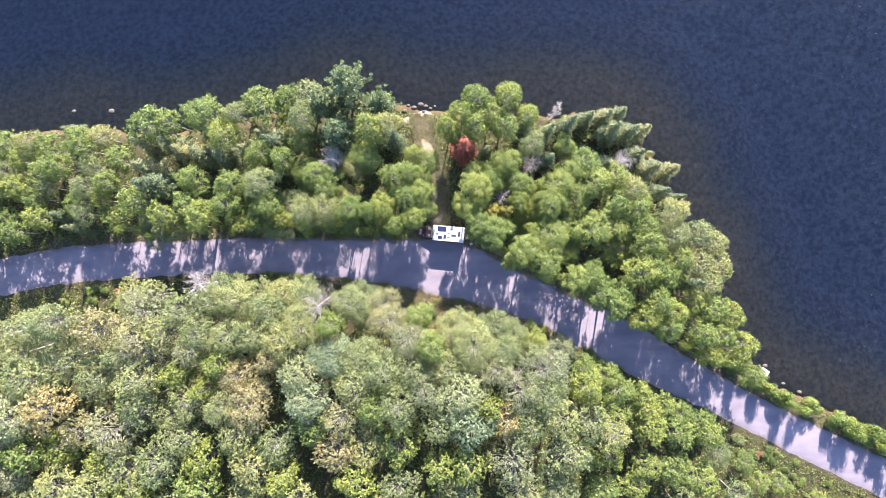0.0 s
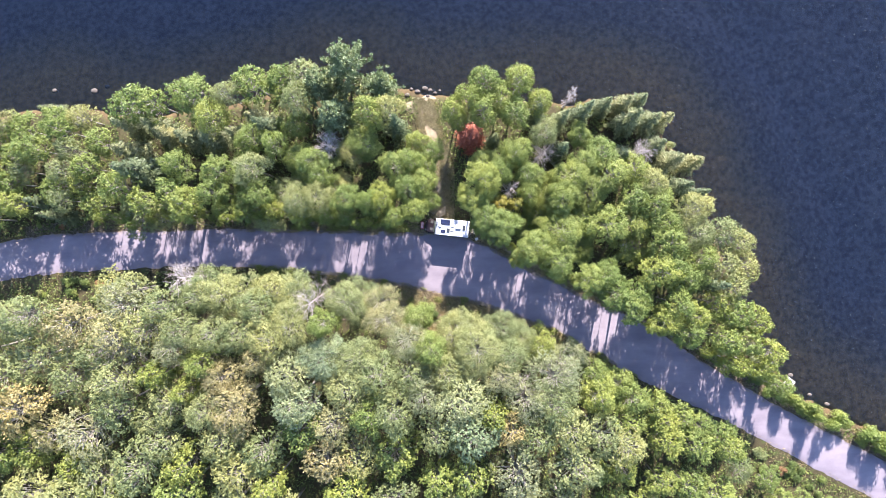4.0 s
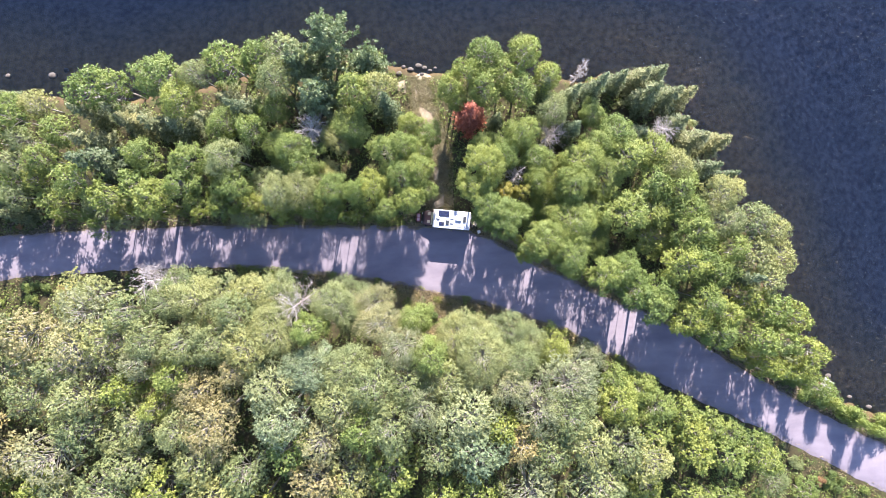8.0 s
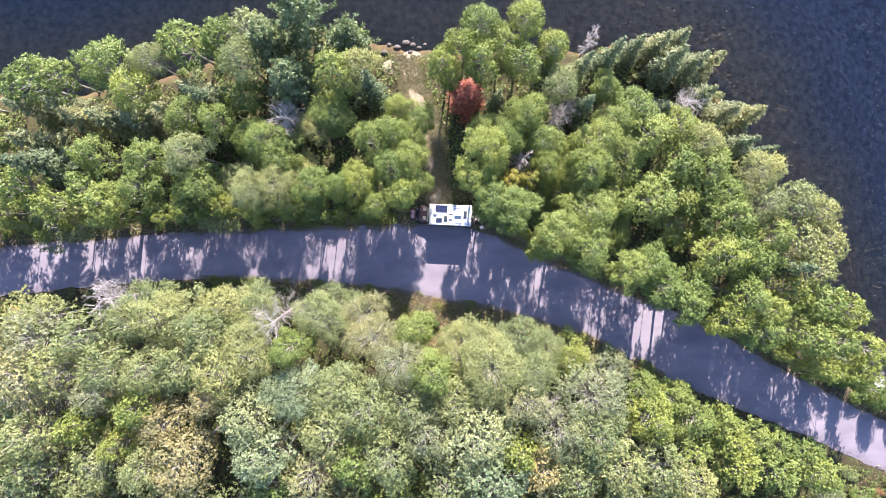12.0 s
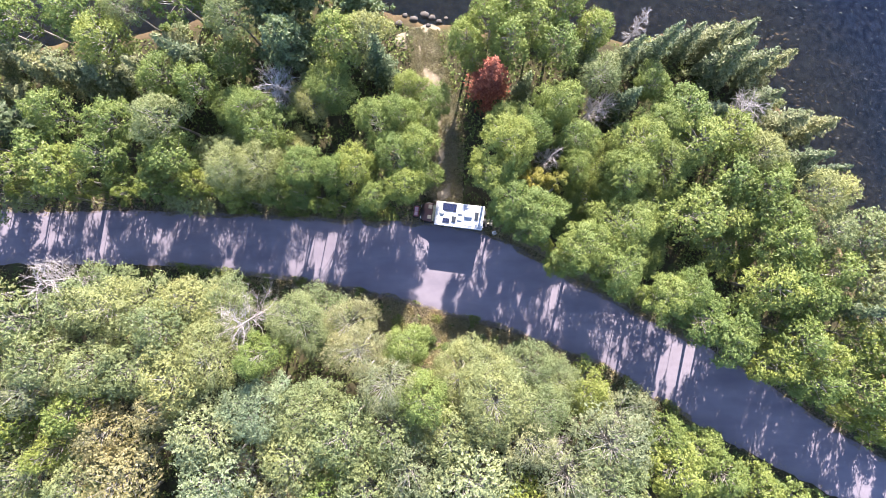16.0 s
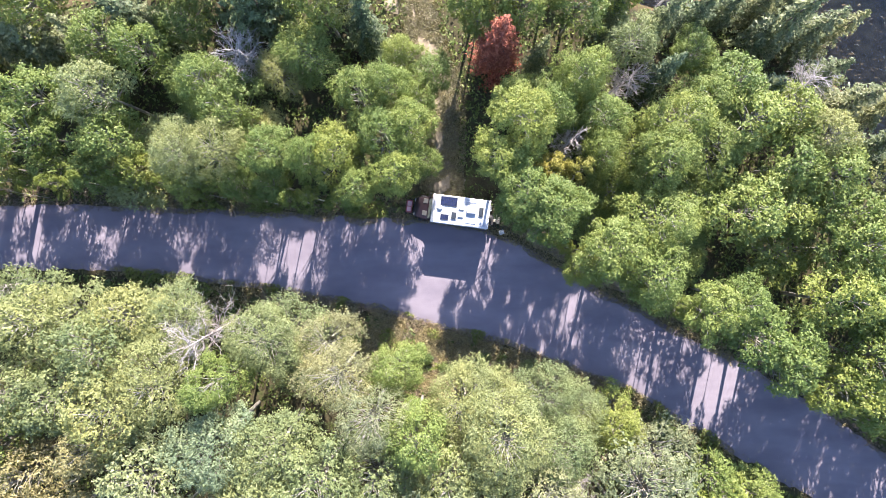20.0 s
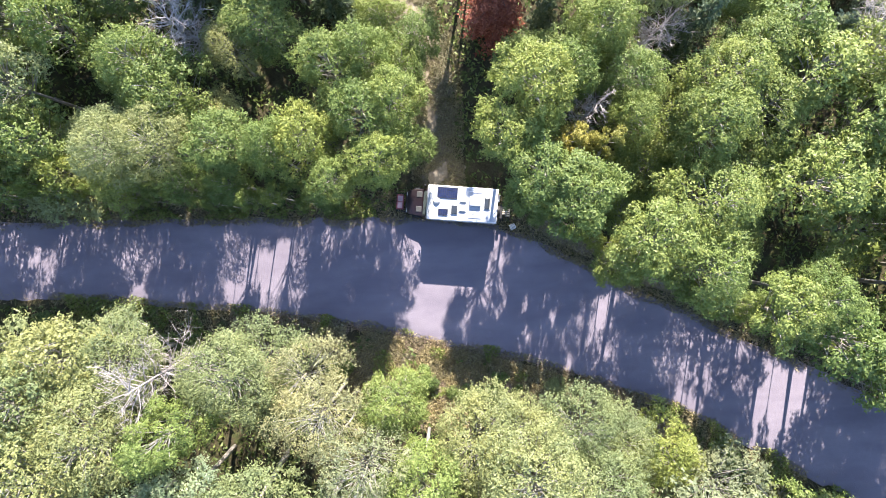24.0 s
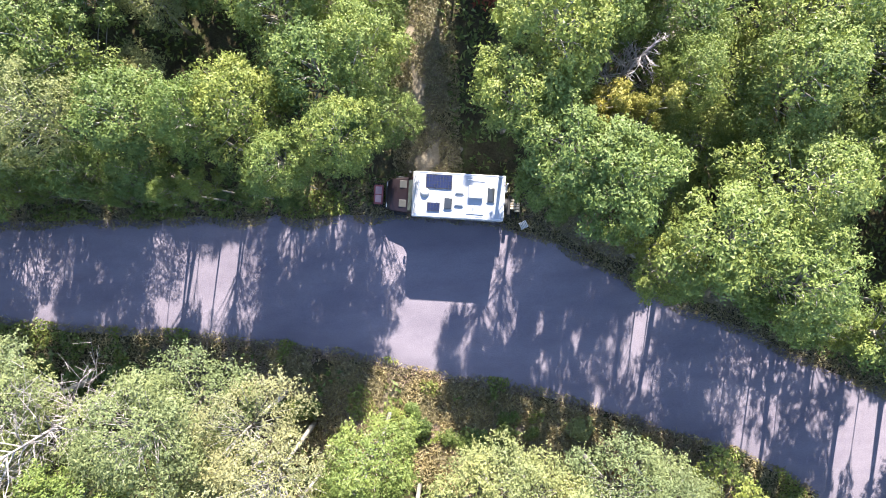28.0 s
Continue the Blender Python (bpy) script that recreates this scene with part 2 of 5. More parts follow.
SOLAR = plain("solar_cell", (0.012, 0.016, 0.05), 0.12, spread=0.3, coat=0.6)
SMOKED = plain("smoked_skylight", (0.03, 0.035, 0.04), 0.1, coat=0.5)
BLACK = plain("black_rubber", (0.02, 0.02, 0.022), 0.7)
MAROON = plain("maroon_paint", (0.008, 0.0028, 0.0045), 0.4, coat=0.1)
REDBOX = plain("faded_red_plastic", (0.26, 0.06, 0.065), 0.5, spread=0.25)
PINKLID = plain("sun_bleached_lid", (0.40, 0.25, 0.26), 0.55, spread=0.2)
GLASS = plain("windscreen_glass", (0.06, 0.075, 0.07), 0.05, coat=1.0)
CRATE = plain("bleached_wood", (0.46, 0.40, 0.31), 0.8, spread=0.3, scale=6)
LAMP_GLASS = plain("lamp_lens", (0.6, 0.6, 0.58), 0.1, coat=1.0)
DOCKWOOD = plain("weathered_white_board", (0.45, 0.44, 0.42), 0.75, spread=0.15, scale=2)


# ---- helpers of this scene ----
def mesh_from(name, verts, faces, material):
    me = bpy.data.meshes.new(name)
    me.from_pydata(verts, [], faces)
    me.materials.append(material)
    return me


def part(name, bm, material, parent=None, label="", smooth=False):
    """Links a bmesh, or a finished mesh, as one mesh object under a thing or a part."""
    if isinstance(bm, bpy.types.Mesh):
        me = bm
    else:
        bmesh.ops.recalc_face_normals(bm, faces=bm.faces)
        me = bpy.data.meshes.new(name)
        bm.to_mesh(me)
        bm.free()
        me.materials.append(material)
    if smooth:
        me.polygons.foreach_set("use_smooth", [True] * len(me.polygons))
    ob = new(name, me)
    if parent:
        ob.parent = parent
    return tagged(ob, label)


def box(bm, x0, y0, z0, x1, y1, z1, bevel=0.0, segments=2):
    m = Matrix.LocRotScale(((x0 + x1) / 2, (y0 + y1) / 2, (z0 + z1) / 2), None, (x1 - x0, y1 - y0, z1 - z0))
    vs = bmesh.ops.create_cube(bm, size=1, matrix=m)["verts"]
    if bevel:
        es = {e for v in vs for e in v.link_edges}
        bmesh.ops.bevel(bm, geom=list(es), offset=bevel, segments=segments, affect="EDGES", profile=0.6)
    return bm


def boxed(*a, bevel=0.0, segments=2):
    return box(bmesh.new(), *a, bevel=bevel, segments=segments)


def tube_data(points, radii, sides, verts, faces):
    """Adds a tapered tube through the points to the vert and face lists."""
    start = len(verts)
    for i, (q, r) in enumerate(zip(points, radii)):
        a = points[max(i - 1, 0)]
        b = points[min(i + 1, len(points) - 1)]
        d = Vector(b) - Vector(a)
        u = d.orthogonal().normalized()
        v = d.cross(u).normalized()
        for k in range(sides):
            ang = 2 * math.pi * k / sides
            verts.append(tuple(Vector(q) + (u * math.cos(ang) + v * math.sin(ang)) * r))
    for i in range(len(points) - 1):
        for k in range(sides):
            k2 = (k + 1) % sides
            faces.append((start + i * sides + k, start + i * sides + k2, start + (i + 1) * sides + k2, start + (i + 1) * sides + k))
    faces.append(tuple(start + k for k in reversed(range(sides))))
    faces.append(tuple(start + (len(points) - 1) * sides + k for k in range(sides)))


def tube(points, r, sides=8):
    verts, faces = [], []
    tube_data(points, [r] * len(points), sides, verts, faces)
    bm = bmesh.new()
    vs = [bm.verts.new(q) for q in verts]
    for f in faces:
        bm.faces.new([vs[i] for i in f])
    return bm


def leaf_clumps(centres, normals, length, width, rng, fold=0.25):
    """Pointed leaf clumps: three corners each, longer than wide, bent down at the tip."""
    n = len(centres)
    normals = normals / np.maximum(np.linalg.norm(normals, axis=1, keepdims=True), 1e-6)
    r = rng.normal(size=(n, 3))
    along = np.cross(normals, r)
    along /= np.maximum(np.linalg.norm(along, axis=1, keepdims=True), 1e-6)
    across = np.cross(normals, along)
    ln = (length * rng.uniform(0.65, 1.35, n))[:, None]
    wd = (width * rng.uniform(0.65, 1.35, n))[:, None]
    lift = normals * wd * fold
    v = np.empty((n, 3, 3))
    v[:, 0] = centres - along * ln * 0.5 + across * wd * 0.5
    v[:, 1] = centres - along * ln * 0.35 - across * wd * 0.5
    v[:, 2] = centres + along * ln * 0.75 - lift
    return v.reshape(-1, 3)


def leaf_mesh(name, verts, material):
    n = len(verts) // 3
    me = bpy.data.meshes.new(name)
    me.vertices.add(n * 3)
    me.vertices.foreach_set("co", verts.astype(np.float32).ravel())
    me.loops.add(n * 3)
    me.loops.foreach_set("vertex_index", np.arange(n * 3, dtype=np.int32))
    me.polygons.add(n)
    me.polygons.foreach_set("loop_start", np.arange(0, n * 3, 3, dtype=np.int32))
    me.polygons.foreach_set("loop_total", np.full(n, 3, dtype=np.int32))
    me.materials.append(material)
    me.update(calc_edges=True)
    return me


# ---- the plan: shore, road, trail ----
def smooth_line(points, step=1.0):
    pts = [Vector((*q, 0)) for q in points]
    out = []
    for i in range(len(pts) - 1):
        a, b, c, d = pts[max(i - 1, 0)], pts[i], pts[i + 1], pts[min(i + 2, len(pts) - 1)]
        n = max(1, int((c - b).length / step))
        for k in range(n):
            s = k / n
            out.append(0.5 * ((2 * b) + (c - a) * s + (2 * a - 5 * b + 4 * c - d) * s * s + (3 * b - a - 3 * c + d) * s ** 3))
    out.append(pts[-1])
    return np.array([(q.x, q.y) for q in out])


SHORE = smooth_line([(-400, 60), (-140, 30), (-90, 21), (-64.6, 21.0), (-59.3, 23.0), (-51.5, 22.7), (-39.5, 20.4), (-35.9, 21.7), (-27.2, 22.3), (-19.1, 24.6), (-11.9, 26.2), (-3.4, 24.0),
                     (0, 22.4), (5.3, 21.6), (14.2, 21.4), (23, 20.2), (31, 19.4), (36, 14.5), (38, 10), (39.5, 4.2), (42.6, -0.5), (44.8, -7.8), (46.2, -13.2), (48.6, -18), (51.3, -22.0), (55.8, -25.3), (61.5, -28.0), (71.5, -33.0), (100, -44), (160, -60), (420, -120)], 2.0)
ROAD_N = smooth_line([(-160, -14), (-110, -5), (-80, 0.3), (-65.7, 2.6), (-57, 3.62), (-48.3, 3.81), (-39.7, 3.6), (-26, 3.44), (-17.6, 2.96), (-10.7, 2.48), (-4, 2), (-1.2, 2.08), (1.5, 1.91), (5, 1.32), (7, 0.53), (9.7, -0.85), (12.9, -3.04), (16.6, -5.02), (22.8, -8.39), (28.4, -11.36), (34.3, -14.93), (43, -20.89), (51.7, -26.34), (60.5, -31.3), (71, -37), (95, -48.8), (160, -71.8)])
ROAD_S = smooth_line([(-160, -21), (-110, -11.5), (-80, -5.2), (-66, -3.1), (-57.4, -1.99), (-45, -1.7), (-35, -1.69), (-25.2, -2.18), (-18.3, -3.17), (-11.5, -4.16), (-4.6, -5.55), (-1.3, -6.6), (3.8, -7.92), (8.8, -9.44), (13.8, -11.53), (18.9, -13.61), (25.1, -17.6), (33.8, -22.7), (42.6, -27.3), (51.4, -32.4), (60.2, -37.51), (69.1, -42.4), (95, -56), (160, -80)])
TRAIL = smooth_line([(2.0, 3.6), (1.9, 5.0), (2.2, 9.5), (2.0, 12.5), (1.1, 16.0), (0.4, 19.0), (0.2, 22.0)], 0.6)


def off_line(px, py, line):
    """Distance to a line of points and the side on which a place lies (positive: north of a line that runs east)."""
    line = np.concatenate([line[:-1:3], line[-1:]])
    a, b = line[:-1], line[1:]
    d = b - a
    q = np.stack([np.ravel(px), np.ravel(py)], 1)
    best, side = np.full(len(q), 1e9), np.zeros(len(q))
    for i in range(len(a)):
        w = q - a[i]
        s = np.clip((w @ d[i]) / (d[i] @ d[i]), 0, 1)
        e = w - s[:, None] * d[i]
        dist = np.hypot(e[:, 0], e[:, 1])
        cr = d[i][0] * w[:, 1] - d[i][1] * w[:, 0]
        hit = dist < best
        best[hit], side[hit] = dist[hit], np.sign(cr[hit])
    return best * np.where(side == 0, 1, side)


def ground_height(px, py):
    d = off_line(px, py, SHORE)          # positive over the lake
    k = 1 - 0.6 * np.exp(-((np.ravel(px) - 24) / 10) ** 2) * np.exp(-(np.maximum(d, 0) / 9) ** 2)   # a sandy shoal off the tip
    z = np.where(d < -2.5, 0.0, np.where(d < 0, -0.42 * (d + 2.5) / 2.5, -0.42 - k * (0.08 * d + 0.008 * d * d)))
    return np.maximum(z, -5.0)


WATER_Z = -0.40


def graded(lo, hi, fine, far):
    """Coordinates that are close together between lo and hi and widen out to far."""
    mid = list(np.arange(lo, hi + fine / 2, fine))
    out, step = [], fine
    while (out[-1] if out else hi) < far:
        step *= 1.35
        out.append((out[-1] if out else mid[-1]) + step)
    left, step = [], fine
    while (left[-1] if left else lo) > -far:
        step *= 1.35
        left.append((left[-1] if left else lo) - step)
    return np.array(left[::-1] + mid + out)


gx, gy = graded(-80, 88, 1.1, 2500), graded(-62, 60, 1.1, 2500)
X, Y = np.meshgrid(gx, gy)
Z = ground_height(X, Y).reshape(X.shape)
rough = np.array([noise.noise((x * 0.35, y * 0.35, 0)) for x, y in zip(X.ravel(), Y.ravel())]).reshape(X.shape)
near_road = np.minimum(np.abs(off_line(X, Y, ROAD_N)), np.abs(off_line(X, Y, ROAD_S))).reshape(X.shape)
on_road = ((off_line(X, Y, ROAD_N) < 0) & (off_line(X, Y, ROAD_S) > 0)).reshape(X.shape)
Z = Z + rough * 0.14 * np.clip((near_road - 0.6) / 3, 0, 1) * ~on_road
Z = Z - np.where(~on_road & (near_road > 0.8) & (near_road < 3.2) & (Z > -0.2), 0.12, 0.0) - 0.03
pad = (X > -2.5) & (X < 8.5) & (Y > -0.5) & (Y < 5.5)
Z = np.where(pad & ~on_road, 0.035 + 0.02 * rough, Z)
nx = len(gx)
verts = np.stack([X.ravel(), Y.ravel(), Z.ravel()], 1)
faces = [(j * nx + i, j * nx + i + 1, (j + 1) * nx + i + 1, (j + 1) * nx + i) for j in range(len(gy) - 1) for i in range(nx - 1)]
ground = part("ground", mesh_from("ground", verts.tolist(), faces, GROUND), None, None, "brown forest floor running down into a shallow stony lake bed", True)
tagged(ground, category="ground", kind="structure")
GROUND_X, GROUND_Y, GROUND_Z = gx, gy, Z


def lie(x, y):
    """Height of the ground sheet at a place."""
    i = int(np.clip(np.searchsorted(GROUND_X, x) - 1, 0, len(GROUND_X) - 2))
    j = int(np.clip(np.searchsorted(GROUND_Y, y) - 1, 0, len(GROUND_Y) - 2))
    u = (x - GROUND_X[i]) / (GROUND_X[i + 1] - GROUND_X[i])
    v = (y - GROUND_Y[j]) / (GROUND_Y[j + 1] - GROUND_Y[j])
    g = GROUND_Z
    return float((g[j, i] * (1 - u) + g[j, i + 1] * u) * (1 - v) + (g[j + 1, i] * (1 - u) + g[j + 1, i + 1] * u) * v)


# Lake surface, from just behind the shore out to the horizon.
wm = mesh_from("water", [(-2500, -2500, WATER_Z), (2500, -2500, WATER_Z), (2500, 2500, WATER_Z), (-2500, 2500, WATER_Z)], [(0, 1, 2, 3)], WATER)
tagged(part("water", wm, None, None, "dark blue lake with small wind ripples, brown over the shallows"), category="lake", kind="structure")


def strip(name, left, right, across, lift, material, ragged=0.25, follow=False):
    """A sheet between two lines, with uneven edges and a slight crown, laid over the ground."""
    n = 520
    def even(line):
        s = np.r_[0, np.cumsum(np.hypot(*np.diff(line, axis=0).T))]
        u = np.linspace(0, s[-1], n)
        return np.stack([np.interp(u, s, line[:, 0]), np.interp(u, s, line[:, 1])], 1)
    a, b = even(left), even(right)
    vs, fs = [], []
    for i in range(n):
        w = [(noise.noise((q[0] * 0.5, q[1] * 0.5, k)) + 0.7 * noise.noise((q[0] * 1.9, q[1] * 1.9, k))) * ragged for q, k in ((a[i], 3.0), (b[i], 7.0))]
        d = (b[i] - a[i]) / np.linalg.norm(b[i] - a[i])
        p0, p1 = a[i] - d * (0.1 + w[0]), b[i] + d * (0.1 + w[1])
        for k in range(across + 1):
            s = k / across
            q = p0 * (1 - s) + p1 * s
            edge = min(s, 1 - s) * 2
            z = (lie(q[0], q[1]) + 0.045 if follow else lift) + 0.05 * min(1, edge * 3) - (0.12 if follow else 0.05) * (edge == 0) + 0.012 * noise.noise((q[0] * 0.8, q[1] * 0.8, 1))
            vs.append((q[0], q[1], z))
    for i in range(n - 1):
        for k in range(across):
            c = i * (across + 1) + k
            fs.append((c, c + across + 1, c + across + 2, c + 1))
    return part(name, mesh_from(name, vs, fs, material), None, None, "", True)


near = lambda line: line[(line[:, 0] > -130) & (line[:, 0] < 130)]
tagged(strip("road", near(ROAD_N), near(ROAD_S), 12, 0.03, ROAD, 0.32), "pale grey gravel road dappled with tree shade", "road", kind="structure")
trail_l = TRAIL + np.array([-0.95, 0]) * np.linspace(1.0, 1.9, len(TRAIL))[:, None]
trail_r = TRAIL + np.array([0.95, 0]) * np.linspace(1.0, 1.5, len(TRAIL))[:, None]
trail_end = len(TRAIL) - 2
tagged(strip("footpath", trail_l[:trail_end], trail_r[:trail_end], 8, 0.06, SAND, 1.1, True), "trodden path of dry grass and sandy earth leading to the shore", "path", kind="structure")


# ---- trees ----
def leafy(name, seed, kind, h=12.0, r=2.6, leaves=2500, size=0.30, low=0.38, puffs=17, droop=0.0):
    """A broadleaf tree: tapered trunk, a limb to every puff of foliage, and leaf clumps on the puffs."""
    rng = np.random.default_rng(seed)
    thing = new(name)
    verts, faces = [], []
    lean = rng.normal(size=2) * 0.35
    spine = [(lean[0] * s * s, lean[1] * s * s, h * 0.93 * s) for s in np.linspace(0, 1, 6)]
    tube_data(spine, [(0.15 if low < 0.55 else 0.17) * (1 - s) + 0.02 for s in np.linspace(0, 1, 6)], 6, verts, faces)
    pos, nor = [], []
    golden = rng.uniform(0, 6.28)
    deep = h * (1 - low)                       # the crown: a dome of lumps over a looser underside
    mid = h - deep * 0.58
    lobes = rng.uniform(0, 6.28, 3)
    for i in range(puffs):
        up = 1 - 1.35 * (i + 0.5) / puffs
        ang = golden + i * 2.39996 + rng.normal() * 0.25
        flat = math.sqrt(1 - up * up)
        edge = 1 + 0.13 * math.sin(2 * ang + lobes[0]) + 0.12 * math.sin(3 * ang + lobes[1]) + 0.08 * math.sin(5 * ang + lobes[2])
        pr = r * rng.uniform(0.15, 0.31)
        out = (r * edge - pr * 0.8) * flat * rng.uniform(0.80, 1.06)
        rise = (h - mid - pr * 0.7) if up > 0 else deep * 0.42
        z = mid + rise * up * rng.uniform(0.82, 1.04)
        s = z / h
        c = np.array([lean[0] * s + out * math.cos(ang), lean[1] * s + out * math.sin(ang), z])
        base = np.array([lean[0] * s * s, lean[1] * s * s, max(h * 0.18, z - out * 0.8 - 0.6)])
        tube_data([tuple(base), tuple(base * 0.45 + c * 0.55 + np.array([0, 0, 0.15])), tuple(c)], [0.05, 0.03, 0.012], 4, verts, faces)
        per = 5
        n = max(4, int(leaves / per / puffs * (pr / (r * 0.24)) ** 2))
        d = rng.normal(size=(n, 3)) + np.array([math.cos(ang) * flat, math.sin(ang) * flat, max(up, 0)]) * 0.45
        d[:, 2] = np.abs(d[:, 2]) * np.where(rng.random(n) < 0.82, 1, -0.6)
        d /= np.linalg.norm(d, axis=1, keepdims=True)
        wob = 1 + 0.28 * np.sin(d[:, :1] * 5 + i) * np.cos(d[:, 1:2] * 4 + 2 * i)
        q = c + d * pr * np.array([1.0, 1.0, 0.8]) * wob * rng.uniform(0.66, 1.0, (n, 1))
        twig = d * 0.8 + rng.normal(size=(n, 3)) * 0.55 + np.array([0, 0, -0.25 - droop])
        twig /= np.linalg.norm(twig, axis=1, keepdims=True)
        u = np.linspace(0, 1, per)[None, :, None] * rng.uniform(0.20, 0.42, (n, 1, 1)) * (r / 2.6)
        q = (q[:, None] + twig[:, None] * u).reshape(-1, 3) + rng.normal(size=(n * per, 3)) * 0.05
        pos.append(q)
        nor.append(np.repeat(d, per, 0) * 0.8 + rng.normal(size=(n * per, 3)) * 0.5 + np.array([0, 0, 0.4]))
    v = leaf_clumps(np.concatenate(pos), np.concatenate(nor), size, size * 0.62, rng)
    part("trunk", mesh_from("trunk", verts, faces, BARK), None, thing, "", True)
    part("crown", leaf_mesh("crown", v, LEAVES[kind]), None, thing)
    return thing


def conifer(name, seed, kind, h=10.0, r=1.9, tiers=24, size=0.34, bare=0.06, dense=1.0, taper=0.85):
    """Spruce or fir: whorls of drooping boughs, each a spray of needle clumps."""
    rng = np.random.default_rng(seed)
    thing = new(name)
    verts, faces = [], []
    tube_data([(0, 0, 0), (0.03, 0, h * 0.5), (0, 0, h)], [0.16, 0.09, 0.012], 6, verts, faces)
    pos, nor = [], []
    for i in range(tiers):
        s = (i + rng.uniform(-0.2, 0.2)) / tiers
        z = h * (bare + (1 - bare) * max(0, s))
        reach = r * (1 - s) ** taper * rng.uniform(0.85, 1.1) + 0.10
        for k in range(int(7 + 3 * (1 - s))):
            ang = rng.uniform(0, 6.283)
            ln = reach * rng.uniform(0.7, 1.12)
            tip = np.array([ln * math.cos(ang), ln * math.sin(ang), z - 0.32 * ln + 0.12])
            root = np.array([0, 0, z])
            if i % 2 == 0 and k < 4:
                tube_data([tuple(root), tuple(tip * 0.9 + root * 0.1)], [0.025, 0.008], 3, verts, faces)
            n = max(3, int(ln * 8 * dense))
            u = rng.uniform(0.12, 1.0, n)
            side = np.array([-math.sin(ang), math.cos(ang), 0.0])
            q = root + (tip - root) * u[:, None] + side * (rng.normal(size=n) * 0.16 * (1.15 - u) * max(ln, 0.5))[:, None]
            q[:, 2] += rng.normal(size=n) * 0.05
            pos.append(q)
            nor.append(np.array([math.cos(ang) * 0.45, math.sin(ang) * 0.45, 0.9]) + rng.normal(size=(n, 3)) * 0.38)
    v = leaf_clumps(np.concatenate(pos), np.concatenate(nor), size, size * 0.42, rng)
    part("trunk", mesh_from("trunk", verts, faces, BARK_DARK), None, thing, "", True)
    part("crown", leaf_mesh("crown", v, LEAVES[kind]), None, thing)
    return thing


def pine(name, seed, h=13.0, r=4.0):
    """White pine: long level boughs that end in brushes of needles."""
    rng = np.random.default_rng(seed)
    thing = new(name)
    verts, faces = [], []
    tube_data([(0, 0, 0), (0.1, 0.05, h * 0.5), (0, 0, h)], [0.24, 0.15, 0.02], 7, verts, faces)
    pos, nor = [], []
    for i in range(16):
        s = i / 16
        z = h * (0.25 + 0.75 * s)
        for k in range(6):
            ang = rng.uniform(0, 6.283)
            ln = r * (1 - s * 0.82) * rng.uniform(0.55, 1.08)
            tip = np.array([ln * math.cos(ang), ln * math.sin(ang), z + 0.12 * ln])
            tube_data([(0, 0, z), tuple(tip * 0.5 + np.array([0, 0, z * 0.5 - 0.05])), tuple(tip)], [0.045, 0.03, 0.01], 4, verts, faces)
            for b in range(int(2 + ln * 2.2)):
                u = rng.uniform(0.3, 1.03)
                c = np.array([0, 0, z]) * (1 - u) + tip * u + rng.normal(size=3) * np.array([0.28, 0.28, 0.10])
                n = 13
                d = rng.normal(size=(n, 3)) + np.array([math.cos(ang) * 0.7, math.sin(ang) * 0.7, 0.5])
                d /= np.linalg.norm(d, axis=1, keepdims=True)
                pos.append(c + d * 0.20)
                nor.append(np.cross(d, rng.normal(size=(n, 3))) + np.array([0, 0, 0.5]))
    v = leaf_clumps(np.concatenate(pos), np.concatenate(nor), 0.42, 0.16, rng)
    part("trunk", mesh_from("trunk", verts, faces, BARK_DARK), None, thing, "", True)
    part("crown", leaf_mesh("crown", v, LEAVES["pine"]), None, thing)
    return thing


def bare_tree(name, seed, h=10.0, r=2.2, limbs=26, lean=(0.0, 0.0), low=0.3):
    """A dead tree: trunk with forked, bare, pale branches."""
    rng = np.random.default_rng(seed)
    thing = new(name)
    verts, faces = [], []
    spine = [Vector((lean[0] * s ** 1.5, lean[1] * s ** 1.5, h * s)) for s in np.linspace(0, 1, 6)]
    tube_data([tuple(q) for q in spine], [0.13 * (1 - s) + 0.02 for s in np.linspace(0, 1, 6)], 6, verts, faces)
    part("trunk", mesh_from("trunk", verts, faces, BARK_BARE), None, thing, "", True)
    verts, faces = [], []
    for i in range(limbs):
        s = low + (0.97 - low) * (i + rng.random()) / limbs
        a = Vector((lean[0] * s ** 1.5, lean[1] * s ** 1.5, h * s))
        ang, ln = rng.uniform(0, 6.283), r * (1.15 - 0.6 * s) * rng.uniform(0.55, 1.1)
        b = a + Vector((math.cos(ang), math.sin(ang), rng.uniform(0.2, 0.9))) * ln * 0.5
        c = b + Vector((math.cos(ang + rng.normal() * 0.4), math.sin(ang + rng.normal() * 0.4), rng.uniform(0.1, 0.9))) * ln * 0.5
        tube_data([tuple(a), tuple(b), tuple(c)], [0.032, 0.020, 0.007], 4, verts, faces)
        for k in range(9):
            u = rng.uniform(0.15, 1.0)
            q = b.lerp(c, u) if rng.random() < 0.65 else a.lerp(b, u)
            w = Vector((math.cos(ang), math.sin(ang), 0.45)) + Vector(rng.normal(size=3)) * 0.75
            tip = q + w * ln * 0.26
            tube_data([tuple(q), tuple(tip)], [0.013, 0.006], 3, verts, faces)
            for _ in range(2):
                m = q.lerp(tip, rng.uniform(0.3, 0.9))
                tube_data([tuple(m), tuple(m + Vector(rng.normal(size=3)) * ln * 0.13)], [0.009, 0.005], 3, verts, faces)
    part("crown", mesh_from("crown", verts, faces, BARK_BARE), None, thing, "bare twigs")
    return thing


